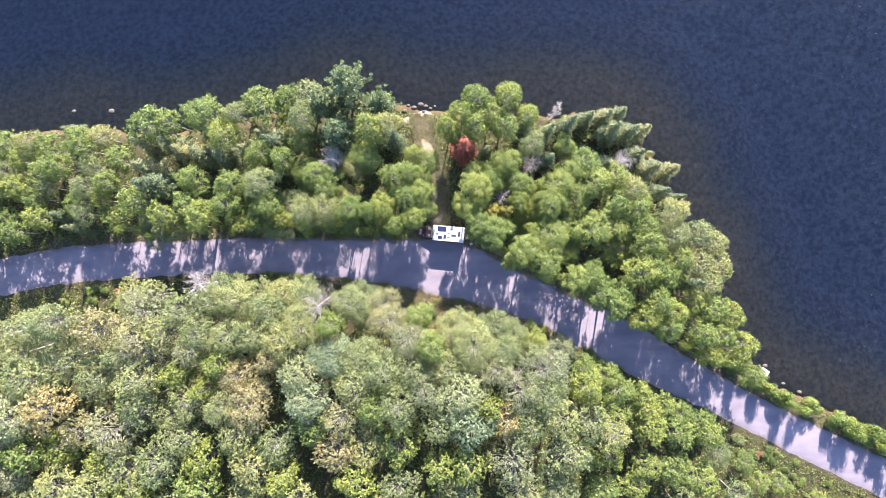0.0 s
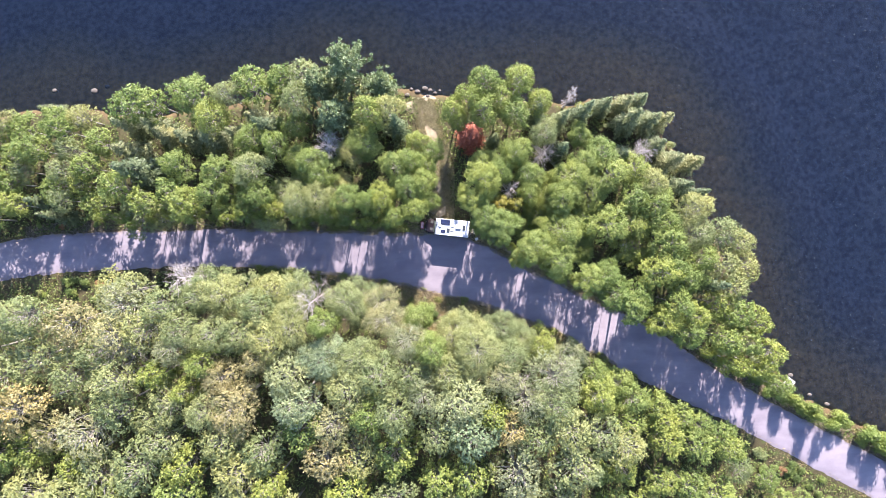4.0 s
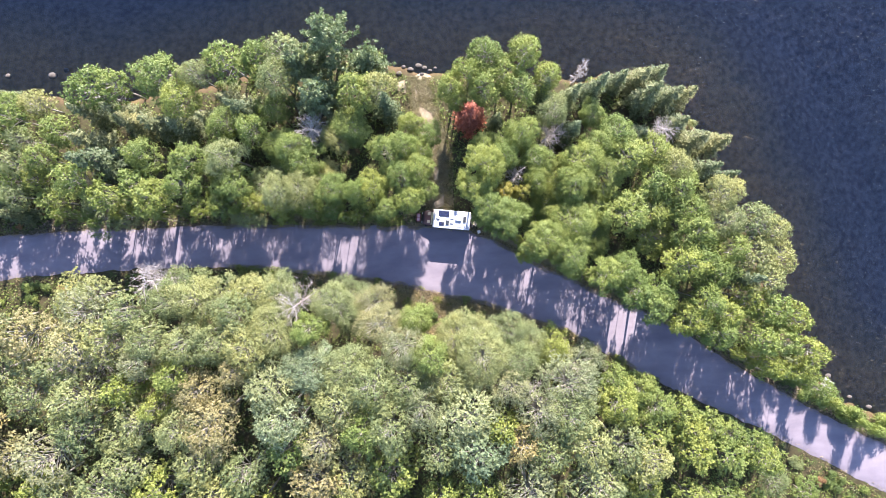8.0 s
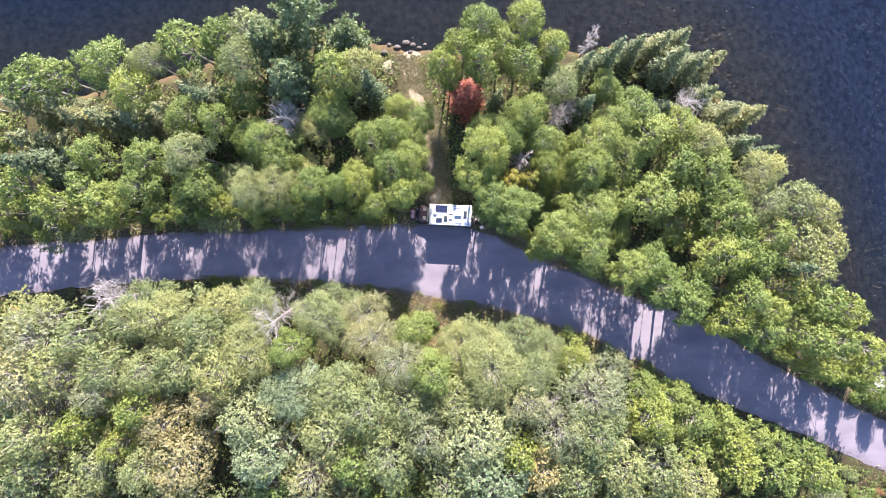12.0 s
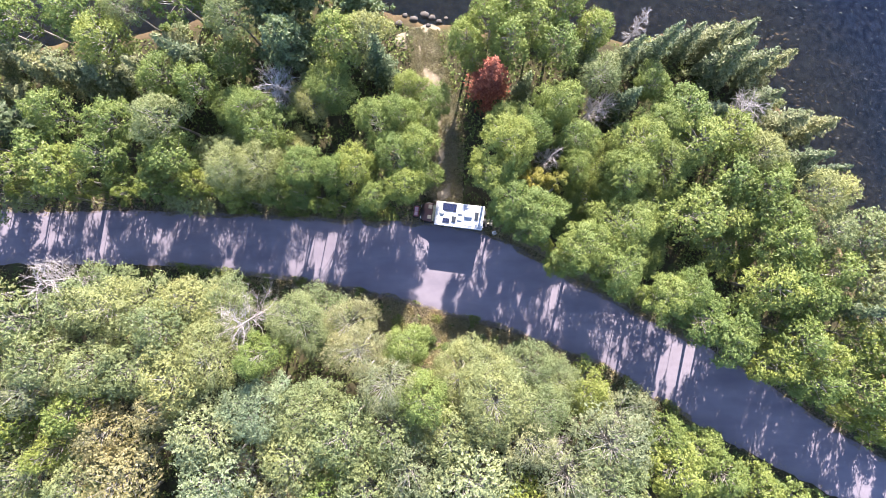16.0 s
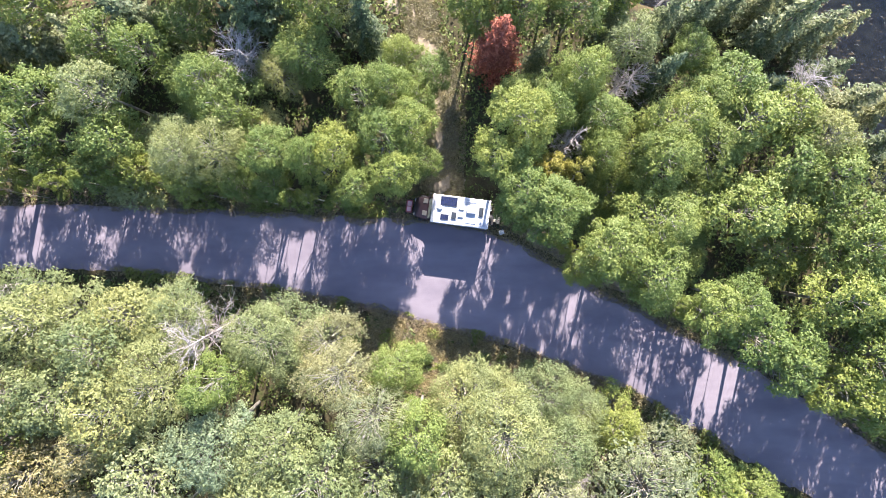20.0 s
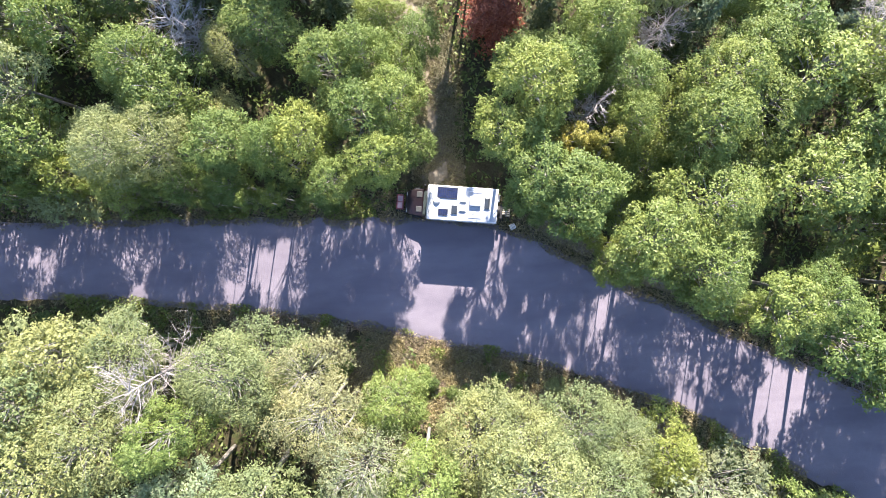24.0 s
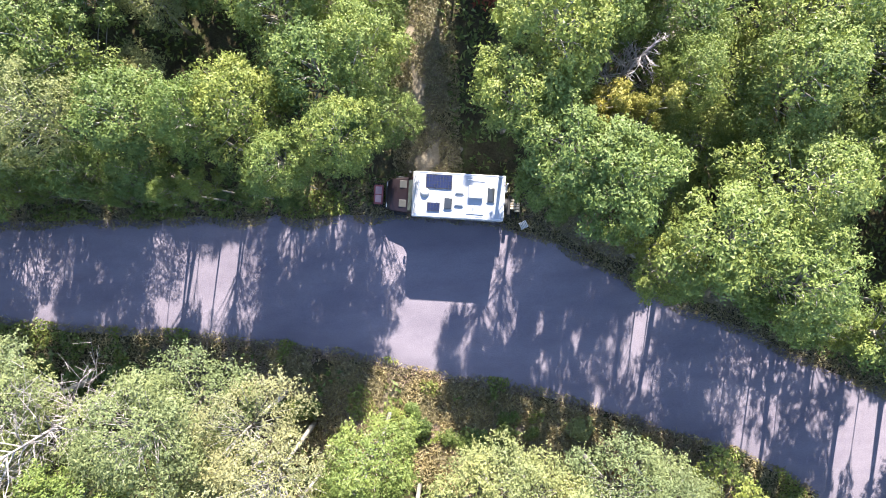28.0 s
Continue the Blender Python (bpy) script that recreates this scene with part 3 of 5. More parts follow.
LABELS = {
    "green": ("aspen_tree", "young aspen with a bright green clumped crown", "roadside and point aspens"),
    "pale": ("willow_tree", "broad pale green broadleaf tree with a billowing crown", "pale forest trees"),
    "grey": ("grey_willow_tree", "broadleaf tree with dull grey-green sparse foliage", "grey-green forest trees"),
    "blue": ("poplar_tree", "broad poplar with cool blue-green leaves", "blue-green forest trees"),
    "yellow": ("turning_tree", "broadleaf tree whose leaves turn yellow and olive", "trees turning yellow"),
    "slender": ("slender_aspen_tree", "slender aspen with a bare stem and high green crown", "slender aspens at the road edge"),
    "gold": ("golden_tree", "small tree with golden yellow leaves", "trees turning yellow"),
    "spruce": ("spruce_tree", "dark green pointed spruce", "spruces of the point"),
    "fir": ("fir_tree", "olive-green fir with broad drooping boughs by the shore", "firs along the shore"),
}
def grow(name, kind, h, r, leaves, size, low, seeds, droop=0.0):
    """Models of a kind: fine ones for the middle of the place, plainer ones for the woods further out."""
    near = [leafy(name, sd, kind, h, r, int(leaves * 1.35), size * 0.84, low, n, droop) for sd, n in seeds]
    mid = [leafy(name, sd + 300, kind, h, r, int(leaves * 0.6), size * 1.25, low, n, droop) for sd, n in seeds[:3]]
    far = [leafy(name, sd + 600, kind, h, r, int(leaves * 0.28), size * 1.75, low, n, droop) for sd, n in seeds[:3]]
    return near, mid, far


MODELS = {
    "green": grow("aspen_tree", "green", 12, 2.6, 11000, 0.155, 0.38, ((11, 40), (12, 50), (13, 36), (14, 44), (15, 54)), 0.1),
    "pale": grow("willow_tree", "pale", 14.5, 3.0, 11300, 0.140, 0.56, ((21, 58), (22, 66), (23, 52), (24, 74)), 0.0),
    "grey": grow("grey_willow_tree", "grey", 14.5, 3.0, 8500, 0.130, 0.58, ((31, 52), (32, 64))),
    "blue": grow("poplar_tree", "blue", 14.5, 3.2, 10500, 0.165, 0.56, ((41, 56), (42, 66))),
    "yellow": grow("turning_tree", "yellow", 13, 2.8, 9500, 0.140, 0.55, ((51, 48), (52, 58))),
    "slender": grow("slender_aspen_tree", "green", 12, 2.2, 8000, 0.150, 0.60, ((16, 24), (17, 28), (18, 22)), 0.1),
    "gold": grow("golden_tree", "gold", 9, 1.4, 4500, 0.135, 0.40, ((55, 13),)),
    "spruce": ([conifer("spruce_tree", sd, "spruce", 10, 1.9, 28, 0.27, 0.06, 2.2) for sd in (61, 62, 63)],) * 3,
    "fir": ([conifer("fir_tree", sd, "fir", 9, 1.95, 22, 0.25, 0.04, 2.4, 0.85) for sd in (65, 66, 67)],) * 3,
}
MODEL_SIZE = {"green": (12, 2.6), "pale": (14.5, 3.0), "grey": (14.5, 3.0), "blue": (14.5, 3.2), "yellow": (13, 2.8), "gold": (9, 1.4), "slender": (12, 2.2), "spruce": (10, 1.9), "fir": (9, 2.2)}
pick = random.Random(5)
PLANTED = []
USED = set()
SNAGS = ((-8.4, -10.8), (-7.9, -11.4), (-5.3, -11.9))     # broken trunks that stand free of foliage


def put_tree(kind, x, y, h, r):
    """One tree of a kind, as tall as h, with a crown of about radius r."""
    tier = 0 if -19 < x < 24 and -15 < y < 15 else 1 if -34 < x < 38 and -22 < y < 22 else 2
    model = pick.choice(MODELS[kind][tier])
    mh, mr = MODEL_SIZE[kind]
    r *= 1.16 if kind in ("pale", "grey", "blue", "yellow") and y < 0 else 1.04
    if y < np.interp(x, ROAD_S[:, 0], ROAD_S[:, 1]):      # crowns of the forest end at the road's edge
        y = min(y, float(np.interp(x, ROAD_S[:, 0], ROAD_S[:, 1])) - 0.98 * r)
    else:
        y = max(y, float(np.interp(x, ROAD_N[:, 0], ROAD_N[:, 1])) + 0.85 * r)
    m = pose(x, y, lie(x, y) - 0.05, pick.uniform(-2, 2), pick.uniform(-2, 2), pick.uniform(0, 360)) @ Matrix.Diagonal((r / mr, r / mr, h / mh, 1))
    _, label, group = LABELS[kind]
    if model not in USED:
        USED.add(model)
        model.matrix_basis = m
        ob = model
    else:
        ob = copy_thing(model, m)
        ob.matrix_basis = m
    tagged(ob, label, "tree", group)
    PLANTED.append((x, y, r))


def plant(kind, places):
    for x, y, h, r in places:
        if any(math.hypot(x - a, y - b) < 0.95 * r for a, b in SNAGS):
            continue
        if y > 15:                       # the outermost trees lean their crowns over the water
            y, h = y + 0.7, h * 1.1
        elif x > 30:
            x, h = x + 0.7, h * 1.06
        put_tree(kind, x, y, h, r)



# The trees whose crowns can be told apart: place, height and crown radius.
plant("green", [(-39.9, 20.2, 9.6, 2.61), (-36.6, 20.4, 10.0, 2.03), (-31.5, 20.5, 9.7, 2.9), (-28.7, 18.0, 10.4, 2.31), (-22.5, 22.2, 10.1, 2.33), (-19.2, 22.5, 9.3, 2.04), (-6.8, 17.2, 10.7, 2.31), (-1.0, 14.2, 8.0, 1.49), (1.1, 13.4, 7.5, 1.66), (0.5, 11.0, 8.3, 1.48), (-2.0, 11.5, 11.4, 1.72), (-4.2, 10.8, 11.0, 2.01), (-8.5, 14.7, 8.9, 2.36), (-13.4, 10.3, 10.4, 2.29), (-15.3, 11.7, 11.3, 2.01), (-17.8, 13.3, 7.5, 2.09), (-7.9, 5.9, 12.2, 1.51), (-6.0, 7.0, 11.4, 2.02), (-2.5, 7.4, 11.7, 2.28), (-0.3, 8.3, 11.8, 1.88), (0.2, 6.4, 8.9, 1.46), (-2.1, 5.0, 12.4, 1.76)])
plant("green", [(-4.8, 4.4, 11.6, 1.51), (-17.6, 10.4, 5.8, 2.44), (-25.0, 12.2, 6.7, 2.42), (-28.0, 11.0, 10.5, 2.29), (-25.8, 9.0, 4.2, 2.47), (-23.0, 8.1, 11.0, 2.02), (-28.8, 8.7, 11.1, 2.02), (-34.6, 8.8, 11.3, 2.02), (-33.8, 12.3, 11.1, 2.0), (-20.1, 14.4, 11.2, 1.73), (-23.8, 15.1, 8.8, 2.07), (-41.1, 9.5, 12.0, 2.28), (-38.0, 7.4, 11.7, 1.76), (-13.8, 5.2, 9.1, 1.46), (-21.3, 5.7, 8.9, 1.46), (-28.2, 6.4, 8.3, 1.46)])
plant("pale", [(-26.7, 21.1, 10.0, 1.74), (-15.8, 23.0, 9.1, 2.62), (-16.7, 19.8, 10.6, 2.03), (-4.4, 17.5, 10.1, 2.03), (-10.7, 12.9, 7.6, 1.79), (-12.4, 8.4, 6.2, 2.42), (-22.7, 11.1, 11.8, 2.29), (-19.4, 8.3, 6.4, 2.43), (-16.9, 7.2, 11.5, 1.99), (-14.5, 6.9, 11.8, 1.99)])
plant("fir", [(-23.4, 18.0, 8.1, 2.66), (-41.4, 14.9, 9.6, 2.98), (-35.4, 16.0, 9.1, 2.65), (-32.4, 15.7, 9.5, 2.65), (-29.5, 15.4, 9.4, 2.98), (-41.2, 17.9, 9.3, 2.33), (-37.7, 17.5, 9.0, 2.32), (-25.9, 16.2, 8.5, 2.32)])
plant("spruce", [(-21.4, 16.9, 11.6, 2.02), (-4.0, 15.9, 12.3, 1.96), (-39.2, 12.0, 13.4, 2.86)])
plant("slender", [(-10.2, 6.7, 10.8, 1.99), (-32.4, 7.9, 11.6, 2.28), (-32.5, 6.3, 8.6, 1.65), (-11.1, 4.7, 8.5, 1.47), (-17.5, 5.0, 9.3, 1.47), (-24.7, 5.4, 8.6, 1.47)])
plant("green", [(8.5, 21.0, 9.9, 2.04), (13.1, 21.2, 9.9, 2.05), (10.7, 19.3, 9.0, 2.04), (6.6, 19.4, 10.1, 1.75), (8.7, 17.3, 9.8, 2.03), (12.3, 17.0, 9.3, 2.03), (4.6, 17.8, 9.7, 1.74), (4.8, 16.4, 7.9, 1.31), (16.1, 18.4, 8.8, 1.75), (24.3, 11.5, 9.2, 2.33), (21.8, 10.6, 9.3, 2.03), (19.7, 8.9, 10.8, 2.31), (12.4, 12.7, 11.0, 2.02), (14.5, 9.6, 10.0, 2.04), (10.7, 12.3, 8.1, 2.07), (8.8, 10.8, 7.0, 2.1), (13.8, 2.0, 3.4, 2.33), (16.2, 4.2, 5.1, 2.45), (16.8, 7.0, 6.9, 2.4), (18.7, 5.4, 11.5, 2.3), (22.3, 7.0, 8.8, 2.65), (25.1, 8.4, 10.1, 2.61)])
plant("green", [(28.3, 9.3, 9.0, 2.33), (28.8, 5.6, 9.9, 2.32), (30.7, 4.5, 9.4, 2.32), (24.3, 1.9, 11.0, 2.58), (28.7, 2.4, 8.4, 2.66), (31.3, 1.7, 9.7, 2.31), (22.1, 2.9, 6.7, 2.72), (18.2, 1.3, 11.2, 2.57), (17.7, -2.8, 12.1, 2.26), (21.2, -0.8, 4.4, 2.79), (28.2, -0.9, 5.9, 2.73), (31.8, -1.0, 10.9, 2.3), (32.6, -3.8, 10.9, 2.29), (35.5, -3.2, 10.8, 2.01), (34.1, -6.0, 10.9, 2.17), (30.6, -4.8, 11.6, 2.57), (23.5, -4.3, 11.7, 2.02), (28.4, -8.1, 11.2, 2.27), (32.5, -8.8, 12.0, 2.02), (30.9, -11.3, 11.3, 2.11), (34.6, -11.1, 11.5, 2.02), (33.6, -14.0, 12.1, 1.91)])
plant("green", [(38.0, -9.1, 10.5, 2.0), (40.2, -10.6, 10.8, 2.29), (43.1, -11.8, 10.8, 1.89), (38.5, -13.9, 12.2, 1.91), (41.4, -14.8, 11.4, 1.92), (44.4, -15.5, 11.9, 1.88), (39.9, -17.0, 11.3, 1.66), (43.4, -18.0, 11.4, 1.66), (46.9, -21.3, 9.0, 1.46)])
plant("spruce", [(9.6, 14.5, 9.7, 1.19), (15.7, 17.2, 8.8, 1.68), (18.8, 16.0, 10.7, 1.75), (22.0, 16.9, 11.4, 1.75), (25.5, 18.1, 7.8, 1.63), (28.6, 15.7, 10.7, 2.23), (34.2, 7.2, 11.0, 1.75), (37.1, 5.9, 8.5, 1.5), (19.0, 12.6, 11.6, 1.74), (37.1, -6.7, 12.7, 2.01)])
plant("fir", [(28.3, 18.2, 7.9, 2.37), (30.4, 18.6, 8.0, 2.03), (31.7, 15.7, 8.0, 2.37), (33.8, 15.8, 7.3, 2.03), (31.9, 12.9, 7.2, 2.36), (33.8, 10.6, 7.9, 2.56), (37.1, 10.2, 7.2, 2.36), (27.4, 11.8, 8.2, 3.02)])
plant("slender", [(8.1, 8.7, 12.5, 2.2), (6.3, 6.1, 11.1, 2.0), (8.4, 4.1, 11.6, 2.28), (7.9, 2.2, 9.0, 1.47), (10.2, 2.2, 12.0, 2.16), (14.9, -0.7, 12.0, 2.38), (12.9, -1.4, 8.7, 1.65), (20.9, -5.5, 12.2, 2.15), (24.8, -7.4, 11.5, 2.27), (26.9, -10.6, 11.4, 2.15)])
plant("green", [(14.4, 6.4, 10.3, 1.6)])
plant("pale", [(34.8, 3.2, 10.6, 2.32), (35.6, 0.1, 9.9, 2.31), (38.8, 0.3, 9.8, 2.43), (40.7, -1.1, 9.9, 1.91), (38.7, -3.9, 10.2, 2.19), (41.8, -4.2, 10.1, 1.91), (39.5, -7.2, 11.0, 1.89)])
plant("pale", [(-43.9, -1.7, 7.9, 2.46), (-40.1, -0.9, 7.4, 2.46), (-40.2, -4.0, 10.1, 2.38), (-37.1, -1.5, 7.1, 1.85), (-30.6, -5.7, 12.7, 2.31), (-29.6, -2.6, 7.7, 2.75), (-25.9, -3.5, 9.7, 2.71), (-27.0, -6.0, 13.7, 2.3), (-23.0, -2.4, 7.2, 2.46), (-20.0, -3.1, 7.3, 2.77), (-21.0, -5.7, 12.0, 2.35), (-17.9, -5.5, 10.8, 2.37), (-10.2, -4.8, 7.9, 2.77), (-11.1, -7.3, 11.5, 2.34), (-18.9, -9.0, 14.0, 2.54), (-22.7, -7.5, 14.2, 2.26), (5.5, -11.7, 10.8, 2.36), (9.2, -12.1, 10.0, 2.29), (12.1, -13.3, 8.7, 2.05), (3.7, -11.8, 11.3, 2.62), (6.3, -13.9, 14.7, 2.85), (9.9, -14.2, 12.8, 2.33)])
plant("pale", [(-37.1, -9.3, 14.9, 2.54), (-34.6, -6.7, 15.3, 2.26), (-32.0, -9.3, 15.3, 2.26), (-28.7, -10.2, 14.7, 2.26), (-25.3, -10.0, 13.5, 2.54), (-29.8, -19.9, 14.6, 2.26), (-40.7, -15.2, 15.4, 2.54), (-41.2, -19.2, 14.7, 2.54), (-34.4, -19.4, 14.2, 2.26), (-20.9, -11.7, 15.2, 2.54), (-10.4, -14.5, 13.9, 2.94), (-10.3, -18.6, 14.6, 2.71), (-6.6, -16.7, 15.1, 2.71), (-3.1, -16.2, 13.8, 2.54), (-4.8, -20.9, 15.4, 2.54), (2.5, -16.5, 13.5, 2.54), (0.6, -24.4, 13.6, 2.26), (15.2, -21.4, 14.4, 2.71), (17.7, -24.5, 15.1, 2.54), (13.1, -25.2, 13.5, 2.54), (21.7, -25.5, 13.6, 2.37), (25.5, -27.1, 13.7, 2.26)])
plant("grey", [(-7.1, -7.3, 9.7, 2.26), (-5.7, -9.5, 12.7, 2.19), (-3.0, -11.9, 14.3, 2.26), (17.7, -15.2, 7.8, 2.76), (16.5, -17.8, 13.5, 3.18), (-39.7, -6.7, 13.6, 2.83), (-41.8, -10.2, 15.3, 2.54), (-33.4, -11.4, 15.3, 1.98), (-1.2, -19.0, 15.2, 2.15), (9.3, -17.8, 14.6, 1.98), (12.4, -20.8, 14.3, 2.54)])
plant("green", [(-13.7, -9.0, 15.1, 1.81), (-1.3, -9.1, 10.7, 1.95), (15.5, -13.2, 8.0, 2.34), (22.7, -18.7, 9.2, 2.0), (25.9, -20.1, 7.6, 2.14), (22.1, -20.8, 12.9, 2.43), (27.2, -21.9, 9.4, 2.3), (30.1, -23.0, 8.6, 2.01), (26.9, -25.3, 9.0, 2.42), (30.6, -25.4, 8.7, 2.3), (33.5, -24.7, 7.7, 2.02), (36.1, -25.8, 7.2, 2.03), (39.1, -27.3, 7.0, 2.03), (30.9, -28.2, 9.1, 2.42), (35.2, -29.0, 8.7, 2.3), (39.4, -29.4, 9.4, 2.0), (-29.7, -14.1, 15.0, 2.26), (-36.2, -15.7, 14.3, 2.26), (-32.1, -17.3, 14.0, 1.87), (-8.3, -21.9, 15.1, 2.54), (0.0, -13.4, 15.1, 2.26), (7.7, -22.3, 14.0, 2.26)])
plant("yellow", [(-27.1, -16.1, 13.8, 2.37), (-22.9, -14.0, 14.1, 1.81), (-25.8, -19.5, 14.8, 3.11), (10.3, -24.3, 14.0, 1.87)])
plant("blue", [(-18.8, -15.9, 14.5, 2.71), (-17.8, -19.5, 15.1, 2.54), (-14.3, -13.8, 14.2, 2.71), (3.8, -21.0, 14.8, 3.28), (5.4, -24.6, 15.2, 2.83)])


def settle(thing, x, y, turn=0.0, scale=1.0, dz=0.0):
    thing.matrix_basis = pose(x, y, lie(x, y) - 0.05 + dz, 0, 0, turn) @ Matrix.Scale(scale, 4)
    return thing


# Landmarks of the point: pines, the red fir, bare trees.
for seed, x, y, h, r in ((71, -10.2, 24.6, 15.0, 4.6), (72, -14.2, 22.8, 11.0, 3.2), (73, -5.8, 22.4, 10.0, 3.2), (74, -12.0, 18.2, 12.0, 3.6)):
    tagged(settle(pine("pine_tree", seed, h, r), x, y), "tall white pine with long level boughs by the shore", "tree", "pines by the shore")
    PLANTED.append((x, y, r))
tagged(settle(conifer("dead_fir_tree", 81, "red", 11.4, 2.4, 36, 0.24, 0.06, 2.3, 0.62), 6.5, 15.2), "dead fir standing with rust-red needles beside the path", "tree")
PLANTED.append((6.3, 14.0, 1.8))
for seed, x, y, h, r, lean, label in (
        (91, -13.4, 14.6, 9.5, 2.4, (0.5, -0.6), "dead tree with bare silvery branches among green aspens"),
        (92, -15.8, -6.5, 12.0, 3.2, (0.3, -0.4), "dead tree with a net of bare grey twigs"),
        (93, -42.0, -12.0, 11.0, 3.0, (0.0, -0.8), "dead tree with bare white limbs in the forest"),
        (94, -32.4, -3.0, 12.5, 2.8, (0.2, 0.2), "half-dead tree with fine bare grey twigs"),
        (95, 16.0, 12.2, 6.5, 2.2, (0.7, 0.4), "dead tree with pale tangled branches on the point"),
        (96, 29.6, 11.4, 8.0, 2.0, (0.4, 0.5), "dead conifer with bare pale branches"),
        (97, 20.4, 19.6, 6.5, 0.9, (0.8, 1.4), "slender bare snag leaning over the shore"),
        (98, -17.0, -21.5, 10.0, 2.6, (-0.8, -0.8), "dead tree with drooping bare branches in the forest"),
        (99, 11.8, -19.0, 10.0, 1.8, (1.6, -1.6), "leaning dead birch with white bare limbs")):
    tagged(settle(bare_tree("dead_tree", seed, h, r, 46, lean), x, y), label, "tree", "bare dead trees")

tagged(settle(bare_tree("dead_tree", 88, 9.0, 1.6, 40, (0.3, 0.4)), 11.4, 7.2), "leafless brown shrub-like tree among green aspens", "tree", "bare dead trees")
# Slender saplings between the road and the aspens of the point.
edge = np.random.default_rng(19)
for x in np.concatenate([np.arange(-46, -4, 1.25), np.arange(8.4, 23, 0.85), np.arange(23, 47, 1.5)]):
    x = float(x + edge.uniform(-0.5, 0.5))
    y = float(np.interp(x, ROAD_N[:, 0], ROAD_N[:, 1])) + edge.uniform(0.7, 2.4)
    put_tree("slender", x, y, edge.uniform(6.0, 9.5), edge.uniform(0.4, 0.8))
# Two fuller aspens, added so that their shade falls beside the camper.
plant("green", [(9.9, 9.8, 11.0, 1.9), (9.2, 6.6, 7.5, 1.3)])
plant("gold", [(12.6, 4.8, 10.6, 0.95), (10.1, 5.1, 10.4, 1.1), (11.6, 5.9, 9.0, 0.8)])

# Forest fill between and beyond the trees that stand out.
def fits(x, y, room):
    return all((x - a) ** 2 + (y - b) ** 2 > (room * 0.5 + r * 0.75) ** 2 for a, b, r in PLANTED)


fill = np.random.default_rng(17)
cand = np.stack([fill.uniform(-76, 80, 9000), fill.uniform(-52, 27, 9000)], 1)
d_n, d_s, d_w = off_line(cand[:, 0], cand[:, 1], ROAD_N), off_line(cand[:, 0], cand[:, 1], ROAD_S), off_line(cand[:, 0], cand[:, 1], SHORE)
d_t = np.abs(off_line(cand[:, 0], cand[:, 1], TRAIL))
count = 0
for (x, y), n, s, w, tr in zip(cand, d_n, d_s, d_w, d_t):
    if w > -1.4 or tr < 2.6 or count >= 380 or (n < 2.4 and s > -4.0):
        continue
    if -9 < x < 13 and s > -8 and s < 0:
        continue
    south = s < 0
    r = fill.uniform(2.2, 3.2) if south else fill.uniform(1.5, 2.4)
    if not south and -46 < x < 45 and n < 12:
        continue
    if not fits(x, y, 2 * r * (0.5 if x < -44 else 0.72)):
        continue
    if south:
        kind = fill.choice(["pale", "green", "grey", "blue", "yellow"], p=[0.5, 0.22, 0.14, 0.08, 0.06])
        h = fill.uniform(11.5, 15)
        if x > 22:
            kind = fill.choice(["green", "pale"], p=[0.75, 0.25])
            h, r = (fill.uniform(7, 10), r * 0.85) if s < -7 else (fill.uniform(3, 5), r * 0.6)
    else:
        kind = fill.choice(["green", "pale", "spruce"], p=[0.55, 0.35, 0.10])
        h = min(fill.uniform(7, 11), 4.6 - 1.4 * w)
        r = min(r, 0.8 - 0.6 * w)
    if h < 2.5 or r < 0.9:
        continue
    put_tree(kind, x, y, h, r)
    count += 1


for kind in MODELS:
    for ob in {o for group in MODELS[kind] for o in group} - USED:
        for o in (*ob.children, ob):
            bpy.data.objects.remove(o)


# ---- low growth ----
def shrub(name, seed, kind="green", r=1.2, h=1.8, leaves=950, size=0.17):
    """A low bush: a few stems and a rounded, uneven mass of leaves."""
    rng = np.random.default_rng(seed)
    thing = new(name)
    verts, faces, pos, nor = [], [], [], []
    for i in range(8):
        a = rng.uniform(0, 6.283)
        o = r * 0.65 * math.sqrt(rng.random())
        c = np.array([o * math.cos(a), o * math.sin(a), h * rng.uniform(0.45, 0.8)])
        tube_data([(0.05 * math.cos(a), 0.05 * math.sin(a), 0), tuple(c * 0.5 + np.array([0, 0, 0.1])), tuple(c)], [0.02, 0.014, 0.006], 4, verts, faces)
        pr = r * rng.uniform(0.35, 0.55)
        n = leaves // 8
        d = rng.normal(size=(n, 3))
        d[:, 2] = np.abs(d[:, 2]) * np.where(rng.random(n) < 0.8, 1, -0.7)
        d /= np.linalg.norm(d, axis=1, keepdims=True)
        pos.append(c + d * pr * rng.uniform(0.6, 1.08, (n, 1)))
        nor.append(d + rng.normal(size=(n, 3)) * 0.5 + np.array([0, 0, 0.3]))
    part("stems", mesh_from("stems", verts, faces, BARK_DARK), None, thing).name = "stem_cluster"
    part("crown", leaf_mesh("crown", leaf_clumps(np.concatenate(pos), np.concatenate(nor), size, size * 0.6, rng), LEAVES[kind]), None, thing)
    return thing


bush_rng = np.random.default_rng(23)
bushes = {k: [shrub("shrub", sd, k) for sd in sds] for k, sds in (("green", (401, 402, 403)), ("shrub", (404, 405)), ("russet", (406,)), ("pale", (407,)))}
bush_used = set()


